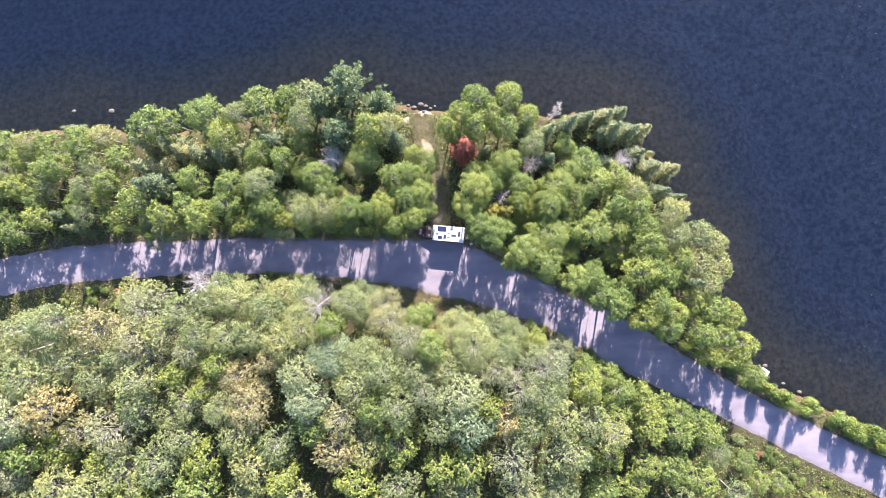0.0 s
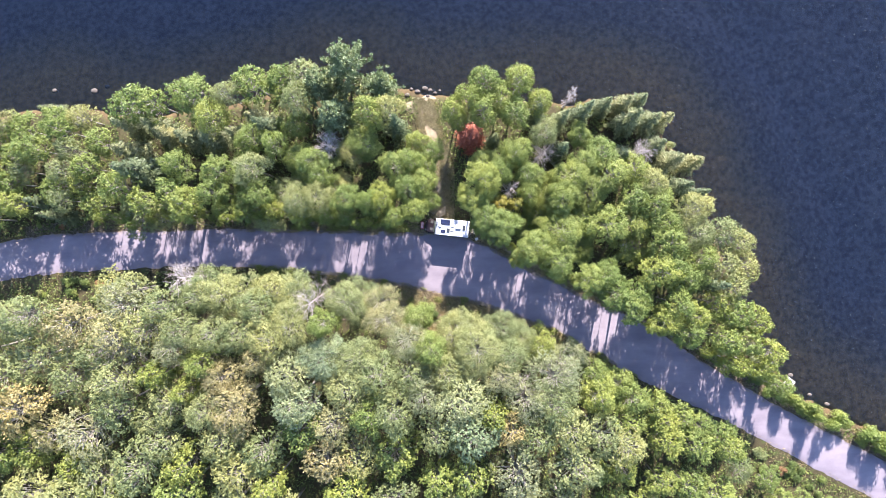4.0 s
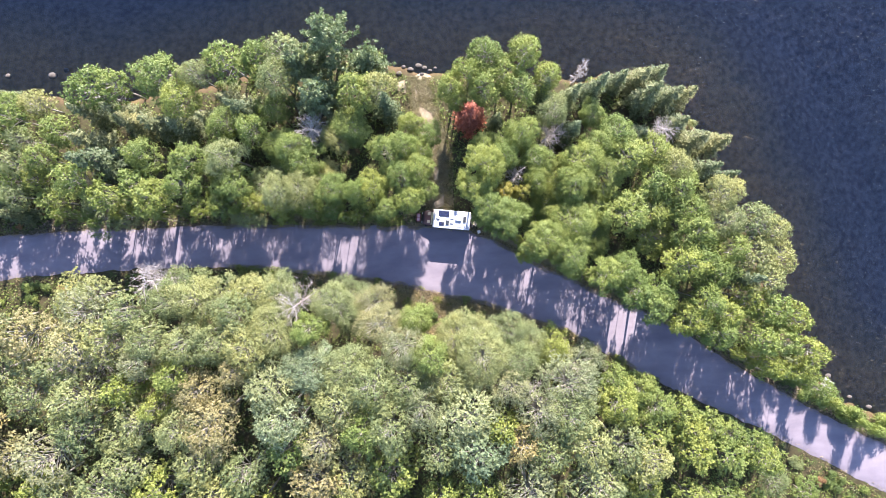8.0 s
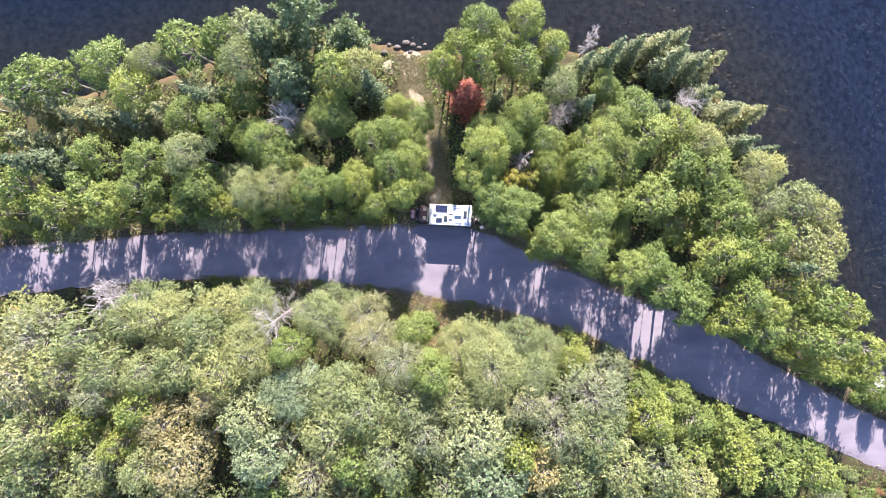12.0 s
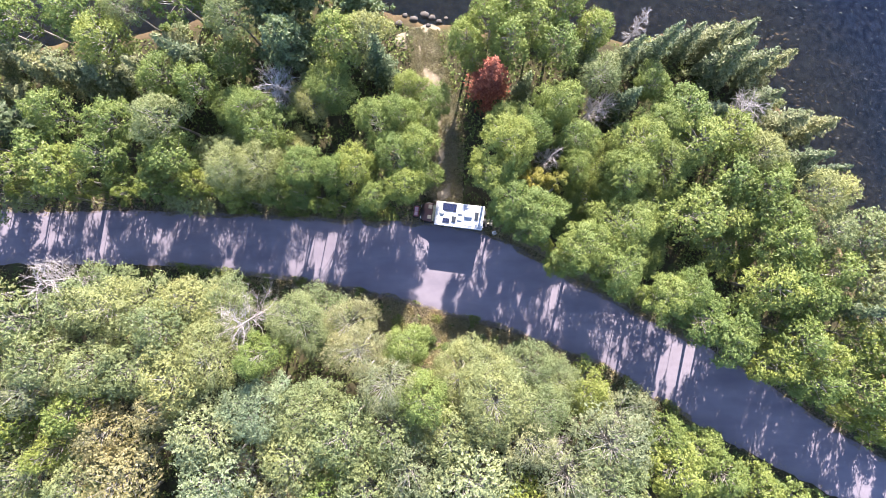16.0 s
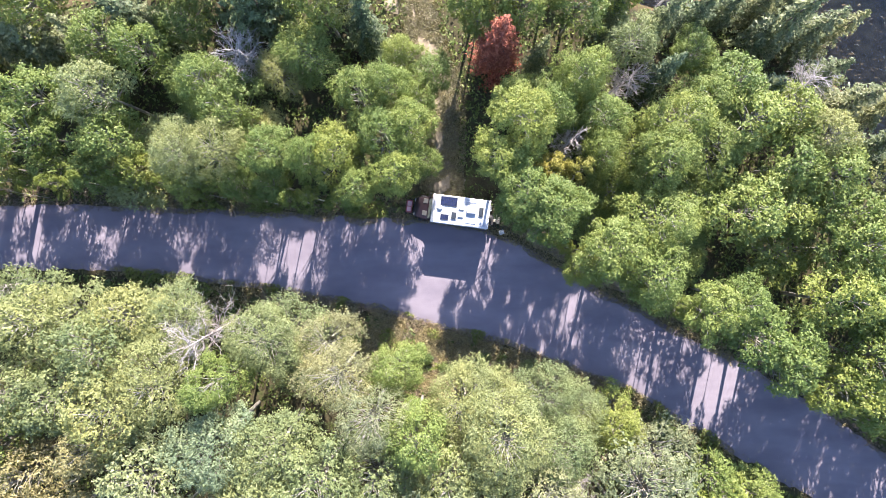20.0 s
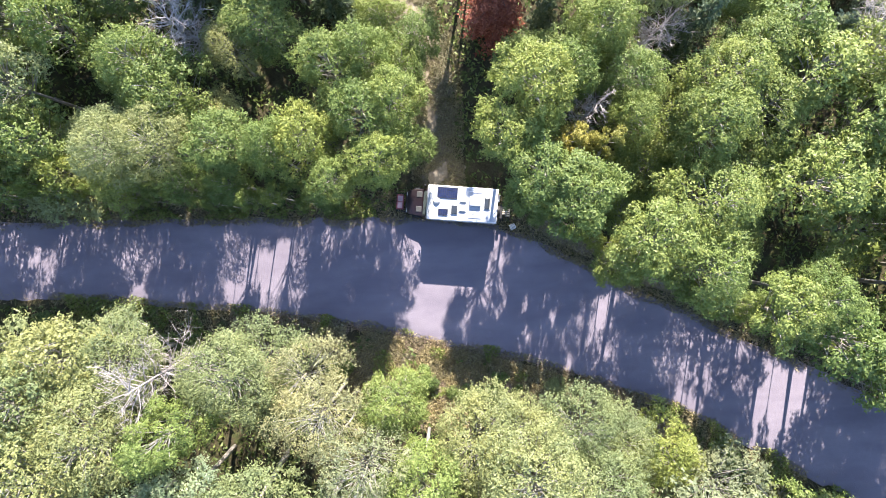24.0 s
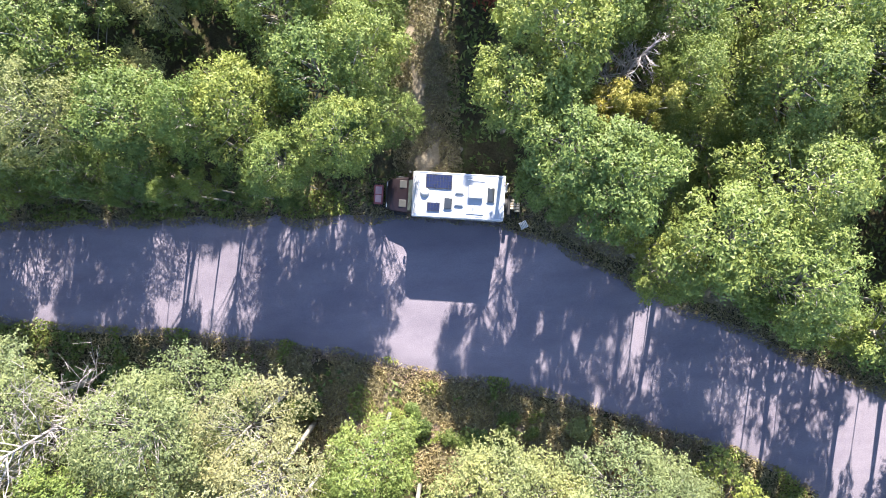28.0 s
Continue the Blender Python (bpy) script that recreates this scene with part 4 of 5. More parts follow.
def put_bush(kind, x, y, r, h, label):
    model = bushes[kind][int(bush_rng.integers(len(bushes[kind])))]
    m = pose(x, y, lie(x, y) - 0.04, 0, 0, bush_rng.uniform(0, 360)) @ Matrix.Diagonal((r / 1.2, r / 1.2, h / 1.8, 1))
    ob = model if model not in bush_used else copy_thing(model, m)
    bush_used.add(model)
    ob.matrix_basis = m
    tagged(ob, label, "shrub", "low shrubs")


# A hedge of shrubs on the narrow bank between road and lake, and bushes on the verges.
for i in range(95):
    x = bush_rng.uniform(40, 84)
    y = float(np.interp(x, ROAD_N[:, 0], ROAD_N[:, 1])) + bush_rng.uniform(1.3, 3.6)
    if off_line([x], [y], SHORE)[0] < -0.5:
        put_bush("green", x, y, bush_rng.uniform(0.9, 1.5), bush_rng.uniform(1.4, 2.6) if i % 3 else bush_rng.uniform(3.2, 5.2), "bright green shrub on the bank between road and lake")
for i in range(110):
    x = bush_rng.uniform(-60, 62)
    y = float(np.interp(x, ROAD_S[:, 0], ROAD_S[:, 1])) - bush_rng.uniform(1.2, 4.5)
    kind = bush_rng.choice(["shrub", "green", "russet", "pale"], p=[0.45, 0.3, 0.1, 0.15])
    word = {"shrub": "dark green", "green": "bright green", "russet": "russet-brown", "pale": "pale green"}[kind]
    put_bush(kind, x, y, bush_rng.uniform(0.5, 1.1), bush_rng.uniform(0.5, 1.2), word + " low shrub on the verge of the gravel road")
for i in range(60):
    x = bush_rng.uniform(-60, 40)
    y = float(np.interp(x, ROAD_N[:, 0], ROAD_N[:, 1])) + bush_rng.uniform(0.9, 2.6)
    if -2.5 < x < 21:
        continue
    kind = bush_rng.choice(["shrub", "green", "russet"], p=[0.45, 0.35, 0.2])
    word = {"shrub": "dark green", "green": "bright green", "russet": "russet-brown"}[kind]
    put_bush(kind, x, y, bush_rng.uniform(0.4, 0.8), bush_rng.uniform(0.4, 0.9), word + " low shrub on the verge of the gravel road")


for i in range(230):
    at = SHORE[int(bush_rng.integers(len(SHORE)))] + bush_rng.uniform(-1.2, 1.2, 2)
    d = off_line([at[0]], [at[1]], SHORE)[0]
    if -68 < at[0] < 52 and -1.7 < d < -0.15 and not -2.5 < at[0] < 3.0:
        kind = bush_rng.choice(["green", "shrub", "pale"], p=[0.45, 0.25, 0.3])
        word = {"shrub": "dark green", "green": "bright green", "pale": "pale green"}[kind]
        put_bush(kind, at[0], at[1], bush_rng.uniform(0.8, 1.4), bush_rng.uniform(1.0, 2.2), word + " bush overhanging the lake shore")


def scatter(name, label, kind, places, length, width, low, high, seed, upright=0.0, category="undergrowth"):
    """Leaf clumps or blades over many places, as one mesh: far too many to count."""
    rng = np.random.default_rng(seed)
    n = len(places)
    c = np.empty((n, 3))
    c[:, :2] = places
    c[:, 2] = [lie(x, y) for x, y in places]
    c[:, 2] += rng.uniform(low, high, n)
    nor = rng.normal(size=(n, 3)) * (0.55 + upright)
    nor[:, 2] += 0.9 * (1 - upright)
    ob = part(name, leaf_mesh(name, leaf_clumps(c, nor, length, width, rng), LEAVES[kind]), None)
    tagged(ob, label, category, kind="stuff")


def places_where(seed, n, x0, x1, y0, y1, keep, along=None):
    rng = np.random.default_rng(seed)
    q = np.stack([rng.uniform(x0, x1, n), rng.uniform(y0, y1, n)], 1)
    if along is not None:
        q[:, 1] += np.interp(q[:, 0], along[:, 0], along[:, 1])
    dn, ds, dw, dt = (off_line(q[:, 0], q[:, 1], line) for line in (ROAD_N, ROAD_S, SHORE, TRAIL))
    clump = np.array([noise.noise((x * 0.5, y * 0.5, seed)) for x, y in q])
    return q[keep(dn, ds, dw, np.abs(dt), clump, q)]


floor_places = places_where(31, 190000, -74, 80, -50, 26, lambda n, s, w, tr, c, q: (w < -0.8) & ((n > 0.5) | (s < -0.6)) & (tr > 1.3) & (c > -0.25) & ~((n > 0) & (n < 2.2) & (q[:, 0] > 7) & (q[:, 0] < 23)) & ~((np.abs(q[:, 0] - 1) < 15) & (s < 0) & (s > -5.5) & (c < 0.34)))
scatter("undergrowth", "dark green ferns and low plants on the forest floor", "shrub", floor_places, 0.26, 0.17, 0.04, 0.5, 32)
verge = places_where(33, 130000, -66, 75, -46, 8, lambda n, s, w, tr, c, q: (((n > -0.45) & (n < 2.0)) | ((s < 0.45) & (s > -2.4))) & (w < -0.6) & (c > -0.2))
scatter("verge_grass", "straw-coloured dry grass along both road edges", "straw", verge, 0.30, 0.045, 0.03, 0.22, 34, 0.75, "grass")
litter = places_where(39, 60000, -60, 70, -1.6, 2.4, lambda n, s, w, tr, c, q: (n > -0.40 - 1.3 * c) & (n < 1.8) & (n > -1.2) & (w < -0.6), ROAD_N)
scatter("leaf_litter", "fallen brown leaves and dry litter along the road edge", "brown", litter, 0.12, 0.08, 0.035, 0.06, 40, 0.0, "litter")
brown = places_where(45, 70000, -14, 18, -7, 0.5, lambda n, s, w, tr, c, q: (s < 0.1) & (s > -6.5) & (c < 0.30), ROAD_S)
scatter("dead_leaves", "greyish-brown dead leaves and stalks in the roadside clearing", "brown", brown, 0.16, 0.07, 0.03, 0.12, 46, 0.3, "litter")
path_grass = places_where(35, 70000, -4, 6, 3.6, 22, lambda n, s, w, tr, c, q: (tr < 1.9) & (n > 0.3) & (w < -0.5) & ((c > -0.12) | (tr > 0.7)))
scatter("path_grass", "yellowed grass growing over the trodden path", "straw", path_grass, 0.26, 0.05, 0.06, 0.2, 36, 0.7, "grass")
near_verge = np.concatenate([
    places_where(41, 34000, -27, 27, -1, 2.4, lambda n, s, w, tr, c, q: (n > -0.35 - 0.5 * c) & (n < 2.0) & (c > -0.4) & (tr > 0.9), ROAD_N),
    places_where(47, 36000, -27, 27, -3.2, 0.8, lambda n, s, w, tr, c, q: (s < 0.35 + 0.5 * c) & (s > -2.6) & (c > -0.4), ROAD_S)])
scatter("roadside_straw", "thick dry grass and straw on the verges of the gravel road", "straw", near_verge, 0.24, 0.05, 0.03, 0.16, 42, 0.6, "grass")
weeds = np.concatenate([
    places_where(43, 60000, -27, 30, -5.5, 0.8, lambda n, s, w, tr, c, q: (s < 0.25 + 0.6 * c) & (s > -5.0) & (c > np.where(np.abs(q[:, 0] - 1) < 15, 0.27, 0.12)), ROAD_S),
    places_where(48, 9000, -27, -1, 0, 2, lambda n, s, w, tr, c, q: (n > 0.1) & (n < 1.6) & (c > 0.05), ROAD_N)])
scatter("roadside_weeds", "low green weeds growing along the gravel road", "green", weeds, 0.17, 0.09, 0.04, 0.42, 44, 0.2)
clearing = places_where(37, 45000, -8, 14, -7, 0, lambda n, s, w, tr, c, q: (s < -0.3) & (s > -6.5) & (c > -0.3), ROAD_S)
scatter("clearing_grass", "pale dry grass in the roadside clearing", "straw", clearing, 0.30, 0.06, 0.03, 0.25, 38, 0.7, "grass")


# ---- stones and shore ----
def rock(seed, size):
    rng = np.random.default_rng(seed)
    bm = bmesh.new()
    bmesh.ops.create_icosphere(bm, subdivisions=2, radius=1)
    for v in bm.verts:
        k = 1 + 0.35 * noise.noise(v.co * 1.3 + Vector((seed, 0, 0)))
        v.co = Vector((v.co.x * size * k, v.co.y * size * k * rng.uniform(0.74, 0.78), v.co.z * size * 0.55 * k))
    return bm


for i, (x, y, sz) in enumerate(((-0.9, 22.9, 0.42), (0.2, 23.3, 0.5), (1.0, 23.0, 0.38), (1.7, 22.6, 0.3), (-2.4, 22.4, 0.4), (-1.8, 23.3, 0.3), (0.6, 22.2, 0.28), (2.4, 22.9, 0.25),
                               (-49.0, 24.9, 0.6), (-43.5, 24.2, 0.5), (-47.2, 25.6, 0.4), (-55, 25.2, 0.45), (-33, 23.9, 0.4), (-30.5, 24.6, 0.35), (-24.5, 25.2, 0.4), (-18.8, 26.6, 0.5), (52.8, -21.2, 0.45), (55.5, -24.2, 0.35), (58, -25.7, 0.4))):
    ob = part("shore_rock", rock(100 + i, sz), STONE, None, "", True)
    ob.location = (x, y, float(ground_height(x, y)[0]) + sz * 0.25)
    tagged(ob, "rounded grey-brown boulder at the water's edge", "rock", "boulders along the shore")

# A small pale landing of boards at the water's edge.
dock = new("landing_stage")
for k in range(6):
    part("board", boxed(-0.9, -0.72 + k * 0.25, 0.30, 0.9, -0.50 + k * 0.25, 0.34, bevel=0.008, segments=1), DOCKWOOD, dock)
for sx in (-0.8, 0.8):
    part("beam", boxed(sx - 0.05, -0.75, 0.18, sx + 0.05, 0.8, 0.297, bevel=0.01, segments=1), DOCKWOOD, dock)
    for sy in (-0.65, 0.7):
        part("post", tube([(sx, sy, -0.4), (sx, sy, 0.18)], 0.05), DOCKWOOD, dock)
dock.matrix_basis = pose(52.5, -22.2, -0.46, 0, 0, -38) @ Matrix.Diagonal((0.75, 0.75, 1, 1))
tagged(dock, "small landing stage of bleached white boards at the bank", "dock")


def fallen(x, y, ang, ln, r, label, z=0.0, tilt=0.0):
    """A fallen trunk with broken branch stubs."""
    rng = np.random.default_rng(int(abs(x * 31 + y * 7)))
    verts, faces = [], []
    pts = [(s * ln, 0.06 * math.sin(s * 5), 0.03 * math.sin(s * 9)) for s in np.linspace(0, 1, 7)]
    tube_data(pts, [r * (1 - 0.6 * s) for s in np.linspace(0, 1, 7)], 7, verts, faces)
    for k in range(7):
        s = rng.uniform(0.3, 0.98)
        a = Vector((s * ln, 0, 0))
        tube_data([tuple(a), tuple(a + Vector((0.5, rng.normal() * 0.6, abs(rng.normal()) * 0.4)) * rng.uniform(0.5, 1.2))], [r * 0.3, r * 0.1], 4, verts, faces)
    ob = part("fallen_log", mesh_from("fallen_log", verts, faces, BARK_BARE), None, None, label, True)
    ob.matrix_basis = pose(x, y, lie(x, y) + r + z if tilt < 60 else lie(x, y) - 0.1, 0, -tilt, ang)
    tagged(ob, category="log", group="fallen and broken trunks")


fallen(-7.3, -10.7, 183, 5.2, 0.15, "leaning grey dead trunk with broken stubs beside the clearing", 0.1, 66)
fallen(-7.9, -11.4, 200, 4.6, 0.12, "broken bleached dead trunk standing beside the clearing", 0.1, 82)
fallen(-5.3, -11.9, 210, 4.8, 0.11, "broken pale birch trunk standing among bushes", 0.1, 84)
fallen(-27.0, 7.6, -4, 6.5, 0.10, "thin bleached trunk fallen across the bushes", 1.8, 5)
fallen(-26.0, 6.4, 6, 5.0, 0.08, "thin grey pole fallen among roadside aspens", 1.2, 4)


def bare_patch(name, cx, cy, rx, ry, turn, seed, label):
    """A thin uneven sheet of bare, sandy ground."""
    n, rings = 36, 6
    vs, fs = [(cx, cy, lie(cx, cy) + 0.05)], []
    for k in range(1, rings + 1):
        for i in range(n):
            a = 2 * math.pi * i / n
            w = k / rings * (1 + 0.45 * noise.noise((math.cos(a) * 1.6 + seed, math.sin(a) * 1.6, seed)))
            u, v = rx * w * math.cos(a), ry * w * math.sin(a)
            x = cx + u * math.cos(turn) - v * math.sin(turn)
            y = cy + u * math.sin(turn) + v * math.cos(turn)
            vs.append((x, y, lie(x, y) + (0.05 if k < rings else -0.05)))
    for i in range(n):
        fs.append((0, 1 + i, 1 + (i + 1) % n))
        for k in range(rings - 1):
            p, q = 1 + k * n, 1 + (k + 1) * n
            fs.append((p + i, q + i, q + (i + 1) % n, p + (i + 1) % n))
    tagged(part(name, mesh_from(name, vs, fs, SAND), None, None, label, True), category="ground", kind="structure")


bare_patch("bare_earth", -2.6, -8.6, 2.5, 2.0, -0.4, 2, "patch of bare pale earth beside the road")
bare_patch("bare_earth", 4.0, -11.6, 5.2, 2.1, -0.42, 5, "patch of bare dry earth beside the road")
bare_patch("bare_earth", 10.6, 0.0, 3.0, 0.9, -0.6, 14, "strip of dry earth and litter under the road's edge trees")
bare_patch("bare_earth", 15.6, -2.9, 3.2, 1.0, -0.55, 17, "strip of dry earth and litter under the road's edge trees")
bare_patch("bare_earth", -21.0, 5.6, 2.4, 0.9, -0.05, 8, "strip of bare earth at the foot of the aspens")
bare_patch("bare_earth", -0.2, 21.0, 2.6, 1.3, 0.2, 11, "sandy landing where the path meets the lake")


# ---- the woods beyond ----
def far_woods(name, label, kind, seed, keep, n):
    """Distant forest as one mesh: rough crowns of large clumps, too many and too far to count."""
    rng = np.random.default_rng(seed)
    at = np.stack([rng.uniform(-260, 260, n), rng.uniform(-260, 60, n)], 1)
    d = off_line(at[:, 0], at[:, 1], SHORE)
    dn, ds = off_line(at[:, 0], at[:, 1], ROAD_N), off_line(at[:, 0], at[:, 1], ROAD_S)
    seen = (at[:, 0] > -77) & (at[:, 0] < 81) & (at[:, 1] > -53)
    at = at[(d < -4) & ~seen & ((dn > 3) | (ds < -3))]
    pos, nor = [], []
    for x, y in at:
        h, r = rng.uniform(9, 15), rng.uniform(2.4, 3.6)
        v = rng.normal(size=(46, 3))
        v /= np.linalg.norm(v, axis=1, keepdims=True)
        pos.append(np.array([x, y, h * 0.62]) + v * np.array([r, r, h * 0.38]) * rng.uniform(0.7, 1.0, (46, 1)))
        nor.append(v + np.array([0, 0, 0.4]) + rng.normal(size=(46, 3)) * 0.3)
    ob = part(name, leaf_mesh(name, leaf_clumps(np.concatenate(pos), np.concatenate(nor), 1.5, 1.0, rng), LEAVES[kind]), None)
    tagged(ob, label, "woods", kind="stuff")


far_woods("far_woods", "mixed green forest stretching away behind the road", "pale", 61, None, 2600)


# ---- the camper ----
# Own axes: x from the front of the roof to the back, y across (0 at the path side), z up.
camper = new("motorhome")
L, W, H = 4.80, 2.33, 3.0


def prism(profile, y0, y1, bevel=0.0):
    """A body from its side outline (x, z), between two planes across."""
    bm = bmesh.new()
    a = [bm.verts.new((x, y0, z)) for x, z in profile]
    b = [bm.verts.new((x, y1, z)) for x, z in profile]
    bm.faces.new(a)
    bm.faces.new(b[::-1])
    for i in range(len(profile)):
        j = (i + 1) % len(profile)
        bm.faces.new((a[i], b[i], b[j], a[j]))
    bmesh.ops.recalc_face_normals(bm, faces=bm.faces)
    if bevel:
        bmesh.ops.bevel(bm, geom=list(bm.edges), offset=bevel, segments=3, affect="EDGES", profile=0.6)
    return bm


body = part("body", prism([(0.02, 2.05), (0.0, 2.6), (0.10, H - 0.08), (0.45, H), (L, H), (L, 0.55), (1.15, 0.55), (1.15, 1.95)], -W, 0, 0.05), WHITE_WALL, camper, "white box body with an overcab nose", True)
part("roof_panel", boxed(0.30, -W + 0.10, H + 0.001, L - 0.10, -0.10, H + 0.022, bevel=0.012), WHITE, body, "white roof skin")
for y in (-W + 0.045, -0.045):
    part("gutter", boxed(0.32, y - 0.02, H - 0.005, L - 0.05, y + 0.02, H + 0.03, bevel=0.008), TRIM, body)
part("rear_gutter", boxed(L - 0.085, -W + 0.10, H + 0.002, L - 0.045, -0.10, H + 0.035, bevel=0.008), TRIM, body)
part("front_cap", boxed(0.14, -W + 0.14, H - 0.005, 0.27, -0.14, H + 0.028, bevel=0.012), GREYPLASTIC, body, "grey seam at the overcab nose")
for y in (-W - 0.012, 0.012):
    part("side_stripe", boxed(0.5, y - 0.008, 1.25, L - 0.1, y + 0.008, 1.45), GREYPLASTIC, body)
    for x0, x1 in ((1.5, 2.3), (2.9, 3.7)):
        w = part("window", boxed(x0, y - 0.012, 1.6, x1, y + 0.012, 2.1, bevel=0.01), GLASS, camper, "dark side window")
        part("window_frame", boxed(x0 - 0.04, y - 0.006, 1.56, x1 + 0.04, y + 0.006, 2.14, bevel=0.004, segments=1), TRIM, w)
door = part("door", boxed(3.9, -W - 0.02, 0.6, 4.5, -W - 0.002, 2.35, bevel=0.006), WHITE, camper)
part("door_handle", boxed(3.96, -W - 0.05, 1.35, 4.06, -W - 0.02, 1.39, bevel=0.008), BLACK, door)

# Roof fittings.
Z0 = H + 0.022


def solar_panel(x0, x1, y0, y1, nx, ny):
    frame_ob = part("solar_panel", boxed(x0, y0, Z0 + 0.03, x1, y1, Z0 + 0.065, bevel=0.006), BLACK, camper, "dark blue solar panel in a black frame")
    cw, ch = (x1 - x0 - 0.06) / nx, (y1 - y0 - 0.06) / ny
    for i in range(nx):
        for j in range(ny):
            part("cell", boxed(x0 + 0.03 + i * cw + 0.006, y0 + 0.03 + j * ch + 0.006, Z0 + 0.066, x0 + 0.03 + (i + 1) * cw - 0.006, y0 + 0.03 + (j + 1) * ch - 0.006, Z0 + 0.070), SOLAR, frame_ob)
    for x in (x0 + 0.1, x1 - 0.1):
        for y in (y0 + 0.06, y1 - 0.06):
            part("bracket", boxed(x - 0.03, y - 0.03, Z0, x + 0.03, y + 0.03, Z0 + 0.031), TRIM, frame_ob)


solar_panel(0.70, 2.05, -0.86, -0.12, 9, 4)
solar_panel(0.82, 1.48, -2.03, -1.58, 4, 3)


def skylight(x0, x1, y0, y1, material, label):
    base = part("skylight", boxed(x0, y0, Z0, x1, y1, Z0 + 0.05, bevel=0.015), GREYPLASTIC, camper, label)
    part("dome", boxed(x0 + 0.05, y0 + 0.05, Z0 + 0.045, x1 - 0.05, y1 - 0.05, Z0 + 0.12, bevel=0.04, segments=3), material, base, "", True)


skylight(1.66, 2.14, -1.92, -1.26, SMOKED, "smoked roof hatch")
skylight(3.86, 4.30, -1.45, -0.62, SMOKED, "long smoked roof hatch at the back")
skylight(2.22, 2.70, -1.10, -0.62, CREAM, "white roof vent with a domed lid")
skylight(2.20, 2.70, -1.72, -1.22, CREAM, "white roof vent with a domed lid")
bm = bmesh.new()
bmesh.ops.create_uvsphere(bm, u_segments=24, v_segments=12, radius=0.24)
for v in bm.verts:
    v.co = Vector((0.67 + v.co.x, -1.08 + v.co.y, Z0 + 0.02 + max(0.0, v.co.z) * 0.8))
dome = part("antenna_dome", bm, CREAM, camper, "round off-white antenna dome", True)
part("collar", tube([(0.67, -1.08, Z0), (0.67, -1.08, Z0 + 0.03)], 0.27, 24), GREYPLASTIC, dome)
ac = part("air_conditioner", boxed(2.90, -1.28, Z0, 3.66, -0.60, Z0 + 0.24, bevel=0.08, segments=3), WHITE, camper, "white rounded air conditioner", True)
for k in range(5):
    part("louvre", boxed(3.60 - k * 0.05, -1.18, Z0 + 0.236, 3.62 - k * 0.05, -0.70, Z0 + 0.246), CREAM, ac)
for y in (-0.30, -2.0):
    part("roof_rail", tube([(2.85, y, Z0), (2.85, y, Z0 + 0.06), (3.75, y, Z0 + 0.06), (3.75, y, Z0)], 0.018), TRIM, camper)
part("cable_cover", boxed(1.30, -1.56, Z0, 1.36, -0.88, Z0 + 0.02, bevel=0.006, segments=1), GREYPLASTIC, camper)
part("marker_lamp", boxed(L - 0.03, -0.45, 2.86, L + 0.02, -0.30, 2.91, bevel=0.008), REDBOX, camper)

# Cab: bonnet, wings, windscreen under the overhang, front rack.
cab_bm = prism([(-1.42, 0.50), (-1.50, 0.72), (-1.46, 0.98), (-1.25, 1.12), (-0.35, 1.26), (0.38, 1.98), (1.15, 2.0), (1.15, 0.45)], -W + 0.17, -0.17, 0.10)
for v in cab_bm.verts:                    # the nose rounds off in plan
    if v.co.x < -0.7:
        v.co.y = -W / 2 + (v.co.y + W / 2) * (1 - 0.30 * ((-0.7 - v.co.x) / 0.8) ** 2)
cab = part("cab", cab_bm, MAROON, camper, "dark maroon cab with a short rounded bonnet", True)
part("windscreen", prism([(-0.26, 1.345), (-0.285, 1.365), (0.33, 1.965), (0.36, 1.945)], -W + 0.34, -0.34), GLASS, cab)
for y in (-W + 0.62, -0.95):
    part("wiper", tube([(-0.27, y, 1.37), (-0.05, y + 0.32, 1.60)], 0.012, 5), BLACK, cab)
# Flat grey pads lying on the bonnet, without openings.
for y0 in (-0.78, -1.82):
    part("bonnet_vent", boxed(-0.78, y0, 1.20, -0.36, y0 + 0.40, 1.262, bevel=0.02), DARKGREY, cab, "grey pad on the bonnet")
for y0, y1 in ((-W + 0.46, -W + 0.72), (-0.72, -0.46)):
    part("headlight", boxed(-1.49, y0, 0.78, -1.40, y1, 0.98, bevel=0.03), LAMP_GLASS, cab)
part("grille", boxed(-1.50, -W + 0.78, 0.72, -1.43, -0.78, 0.96, bevel=0.02), BLACK, cab)
part("bumper", boxed(-1.58, -W + 0.40, 0.42, -1.34, -0.40, 0.62, bevel=0.05, segments=3), DARKGREY, camper, "dark grey front bumper", True)
for y in (-W - 0.12, 0.0):
    m = part("wing_mirror", boxed(-0.28, y, 1.42, -0.16, y + 0.12, 1.66, bevel=0.03), BLACK, cab)
rack = part("front_rack", tube([(-1.55, -1.85, 0.55), (-2.22, -1.85, 0.55), (-2.22, -0.55, 0.55), (-1.55, -0.55, 0.55)], 0.025), BLACK, camper, "black tube carrier at the front")
for k in range(4):
    part("slat", boxed(-1.75 - k * 0.13, -1.85, 0.535, -1.70 - k * 0.13, -0.55, 0.575), BLACK, rack)
case = part("storage_case", boxed(-2.20, -1.72, 0.58, -1.70, -0.66, 0.90, bevel=0.04), REDBOX, rack, "faded red storage case")
for y0 in (-1.62, -1.16):
    part("lid", boxed(-2.12, y0, 0.895, -1.78, y0 + 0.40, 0.925, bevel=0.012), PINKLID, rack, "sun-bleached pink lid")

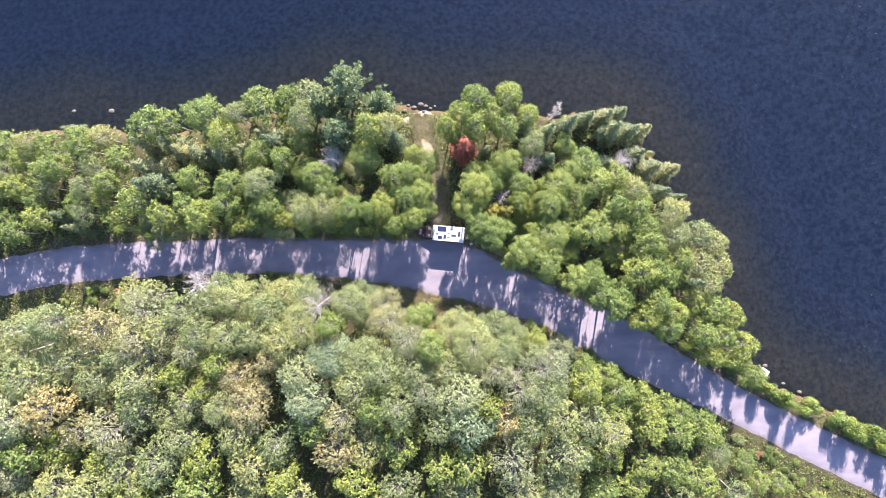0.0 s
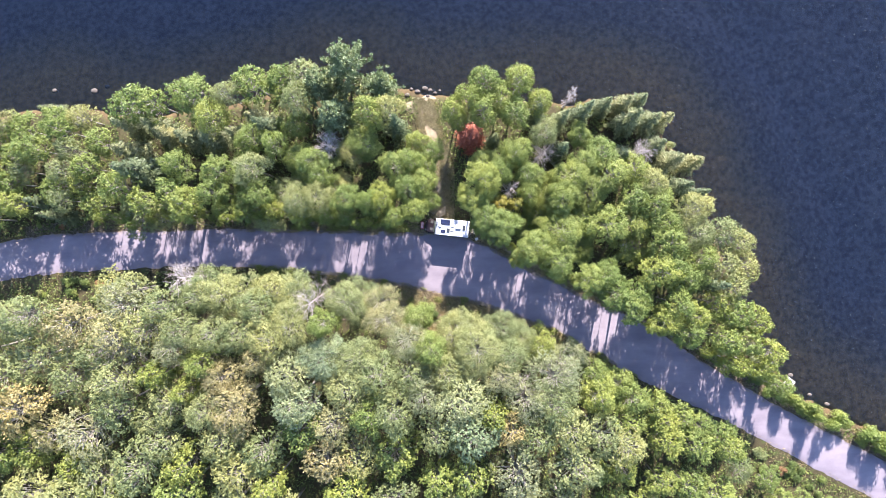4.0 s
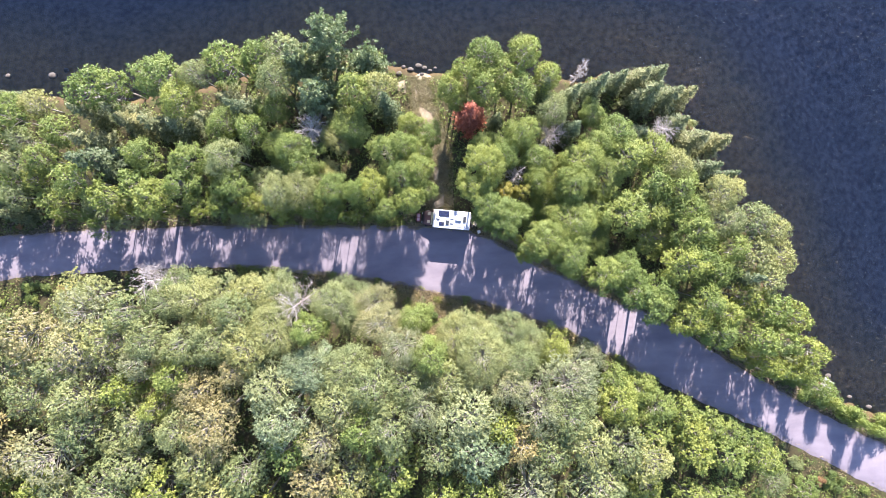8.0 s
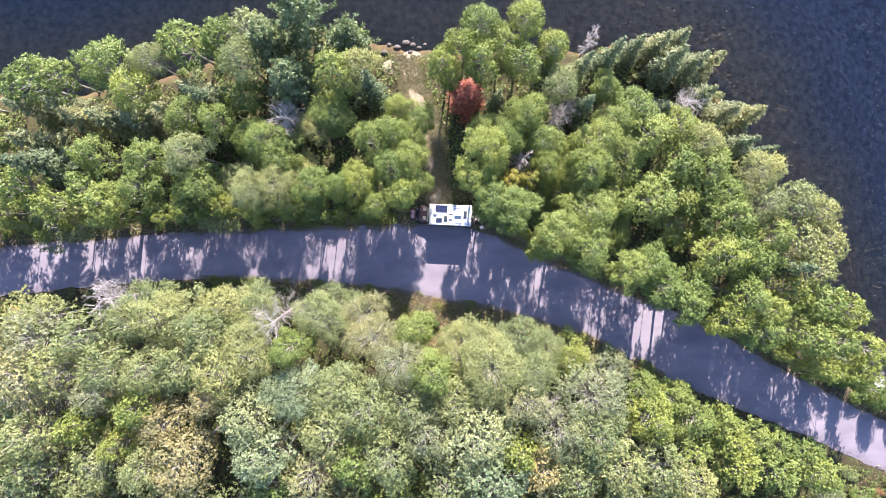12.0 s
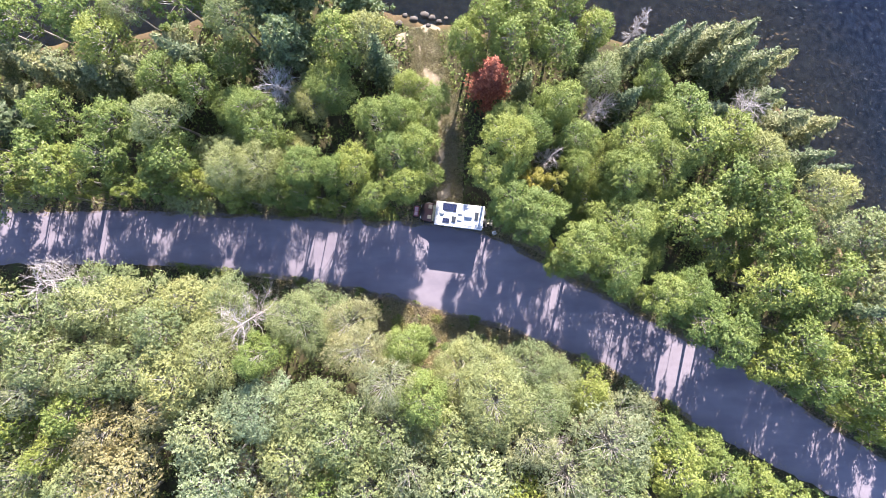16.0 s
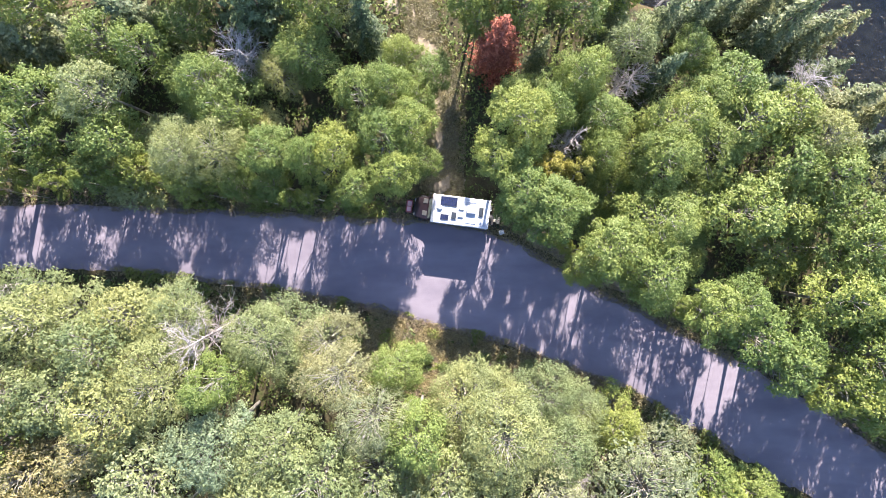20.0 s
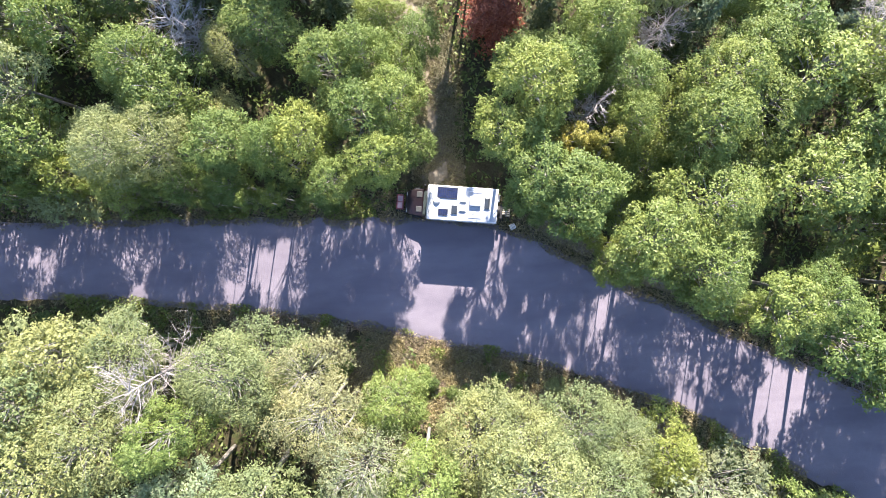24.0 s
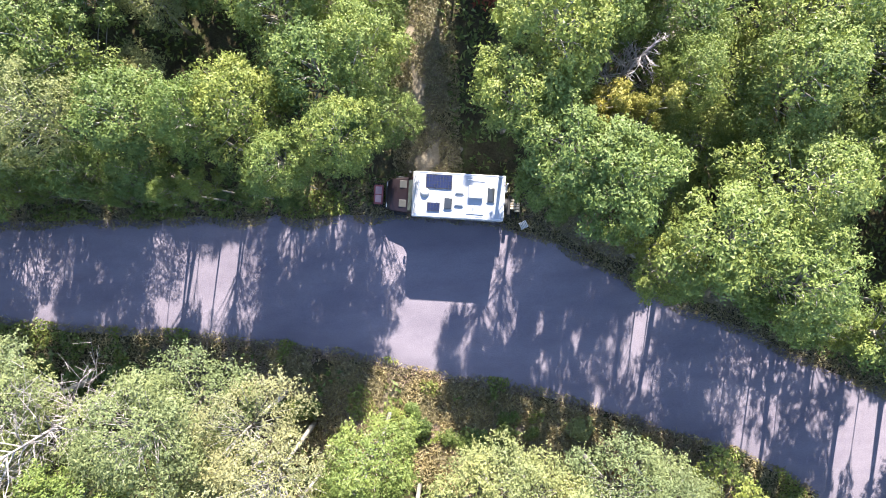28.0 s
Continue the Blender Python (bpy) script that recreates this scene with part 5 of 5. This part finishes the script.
# Back: ladder, spare wheel, carrier with crates.
for y in (-0.42, -0.80):
    part("ladder_rail", tube([(L + 0.12, y, 0.9), (L + 0.12, y, 3.06), (L - 0.12, y, 3.10)], 0.018), TRIM, camper)
for k in range(7):
    part("ladder_rung", tube([(L + 0.12, -0.80, 1.0 + k * 0.29), (L + 0.12, -0.42, 1.0 + k * 0.29)], 0.015, 6), TRIM, camper)


def ring(x, y, z, axis, r_out, r_in, width):
    """A tyre: a ring with rounded shoulders about an axis ('x' or 'y')."""
    bm = bmesh.new()
    shape = [(r_in, -width / 2), (r_out - 0.03, -width / 2), (r_out, -width / 4), (r_out, width / 4), (r_out - 0.03, width / 2), (r_in, width / 2)]
    n = 28
    rows = []
    for k in range(n):
        a = 2 * math.pi * k / n
        row = []
        for r, w in shape:
            u, v = r * math.cos(a), r * math.sin(a)
            row.append(bm.verts.new((x + w, y + u, z + v) if axis == "x" else (x + u, y + w, z + v)))
        rows.append(row)
    for k in range(n):
        a, b = rows[k], rows[(k + 1) % n]
        for i in range(len(shape)):
            j = (i + 1) % len(shape)
            bm.faces.new((a[i], a[j], b[j], b[i]))
    return bm


def disc(x, y, z, axis, r, width):
    d = Vector((width / 2, 0, 0)) if axis == "x" else Vector((0, width / 2, 0))
    return tube([tuple(Vector((x, y, z)) - d), tuple(Vector((x, y, z)) + d)], r, 20)


spare = part("spare_wheel", ring(L + 0.20, -1.42, 1.45, "x", 0.37, 0.2, 0.22), BLACK, camper, "spare wheel on the back wall", True)
part("rim", disc(L + 0.20, -1.42, 1.45, "x", 0.2, 0.12), TRIM, spare)
for x in (-0.72, 3.35):
    for y in (-W + 0.22, -0.22):
        wheel = part("wheel", ring(x, y, 0.37, "y", 0.37, 0.2, 0.24), BLACK, camper, "", True)
        part("rim", disc(x, y, 0.37, "y", 0.2, 0.16), TRIM, wheel)
part("rear_bumper", boxed(L - 0.02, -W + 0.1, 0.45, L + 0.14, -0.1, 0.62, bevel=0.03), BLACK, camper)
part("chassis", boxed(-1.2, -W + 0.55, 0.34, L - 0.1, -0.55, 0.56, bevel=0.03), BLACK, camper)
carrier = part("rear_carrier", tube([(L + 0.1, -2.0, 0.60), (L + 1.05, -2.0, 0.60), (L + 1.05, -0.7, 0.60), (L + 0.1, -0.7, 0.60)], 0.025), BLACK, camper, "black tube carrier at the back")
for k in range(5):
    part("slat", boxed(L + 0.20 + k * 0.19, -2.0, 0.585, L + 0.25 + k * 0.19, -0.7, 0.625), BLACK, carrier)
part("bag", boxed(L + 0.32, -1.92, 0.63, L + 0.52, -0.85, 1.05, bevel=0.07, segments=3), BLACK, carrier, "black bag", True)
camper.matrix_basis = pose(1.22, 3.98, 0.05, 0, 0, -8.1)
tagged(camper, "white motorhome with a maroon cab parked on the road edge", "motorhome")


# Things on the carrier and on the ground behind the camper.
def on_camper(ob, x, y, z, turn=0.0):
    ob.matrix_basis = camper.matrix_basis @ pose(x, y, z, 0, 0, turn)
    return ob


for x, y, w in ((L + 0.62, -1.30, 0.30), (L + 0.90, -1.42, 0.26)):
    crate = new("wooden_crate")
    for k in range(4):
        part("slat", boxed(-w / 2, -0.26 + k * 0.14, 0.28, w / 2, -0.16 + k * 0.14, 0.30), CRATE, crate)
    for sy in (-0.28, 0.26):
        part("end_panel", boxed(-w / 2, sy, 0.0, w / 2, sy + 0.02, 0.28), CRATE, crate)
    for sx in (-w / 2 - 0.015, w / 2):
        part("side_panel", boxed(sx, -0.28, 0.0, sx + 0.015, 0.28, 0.28), CRATE, crate)
    tagged(on_camper(crate, x, y, 0.627, 3), "small bleached wooden crate on the rear carrier", "crate", "crates on the carrier")
stool = new("camp_stool")
for k in range(5):
    part("slat", boxed(-0.2 + k * 0.085, -0.2, 0.42, -0.135 + k * 0.085, 0.2, 0.44, bevel=0.004, segments=1), CREAM, stool)
for sx in (-0.17, 0.17):
    for sy in (-0.17, 0.17):
        part("leg", tube([(sx * 1.15, sy * 1.15, 0), (sx, sy, 0.42)], 0.014), TRIM, stool)
stool.matrix_basis = pose(7.0, 0.75, 0.075, 0, 0, 20)
tagged(stool, "small off-white folding stool on the gravel behind the camper", "stool")
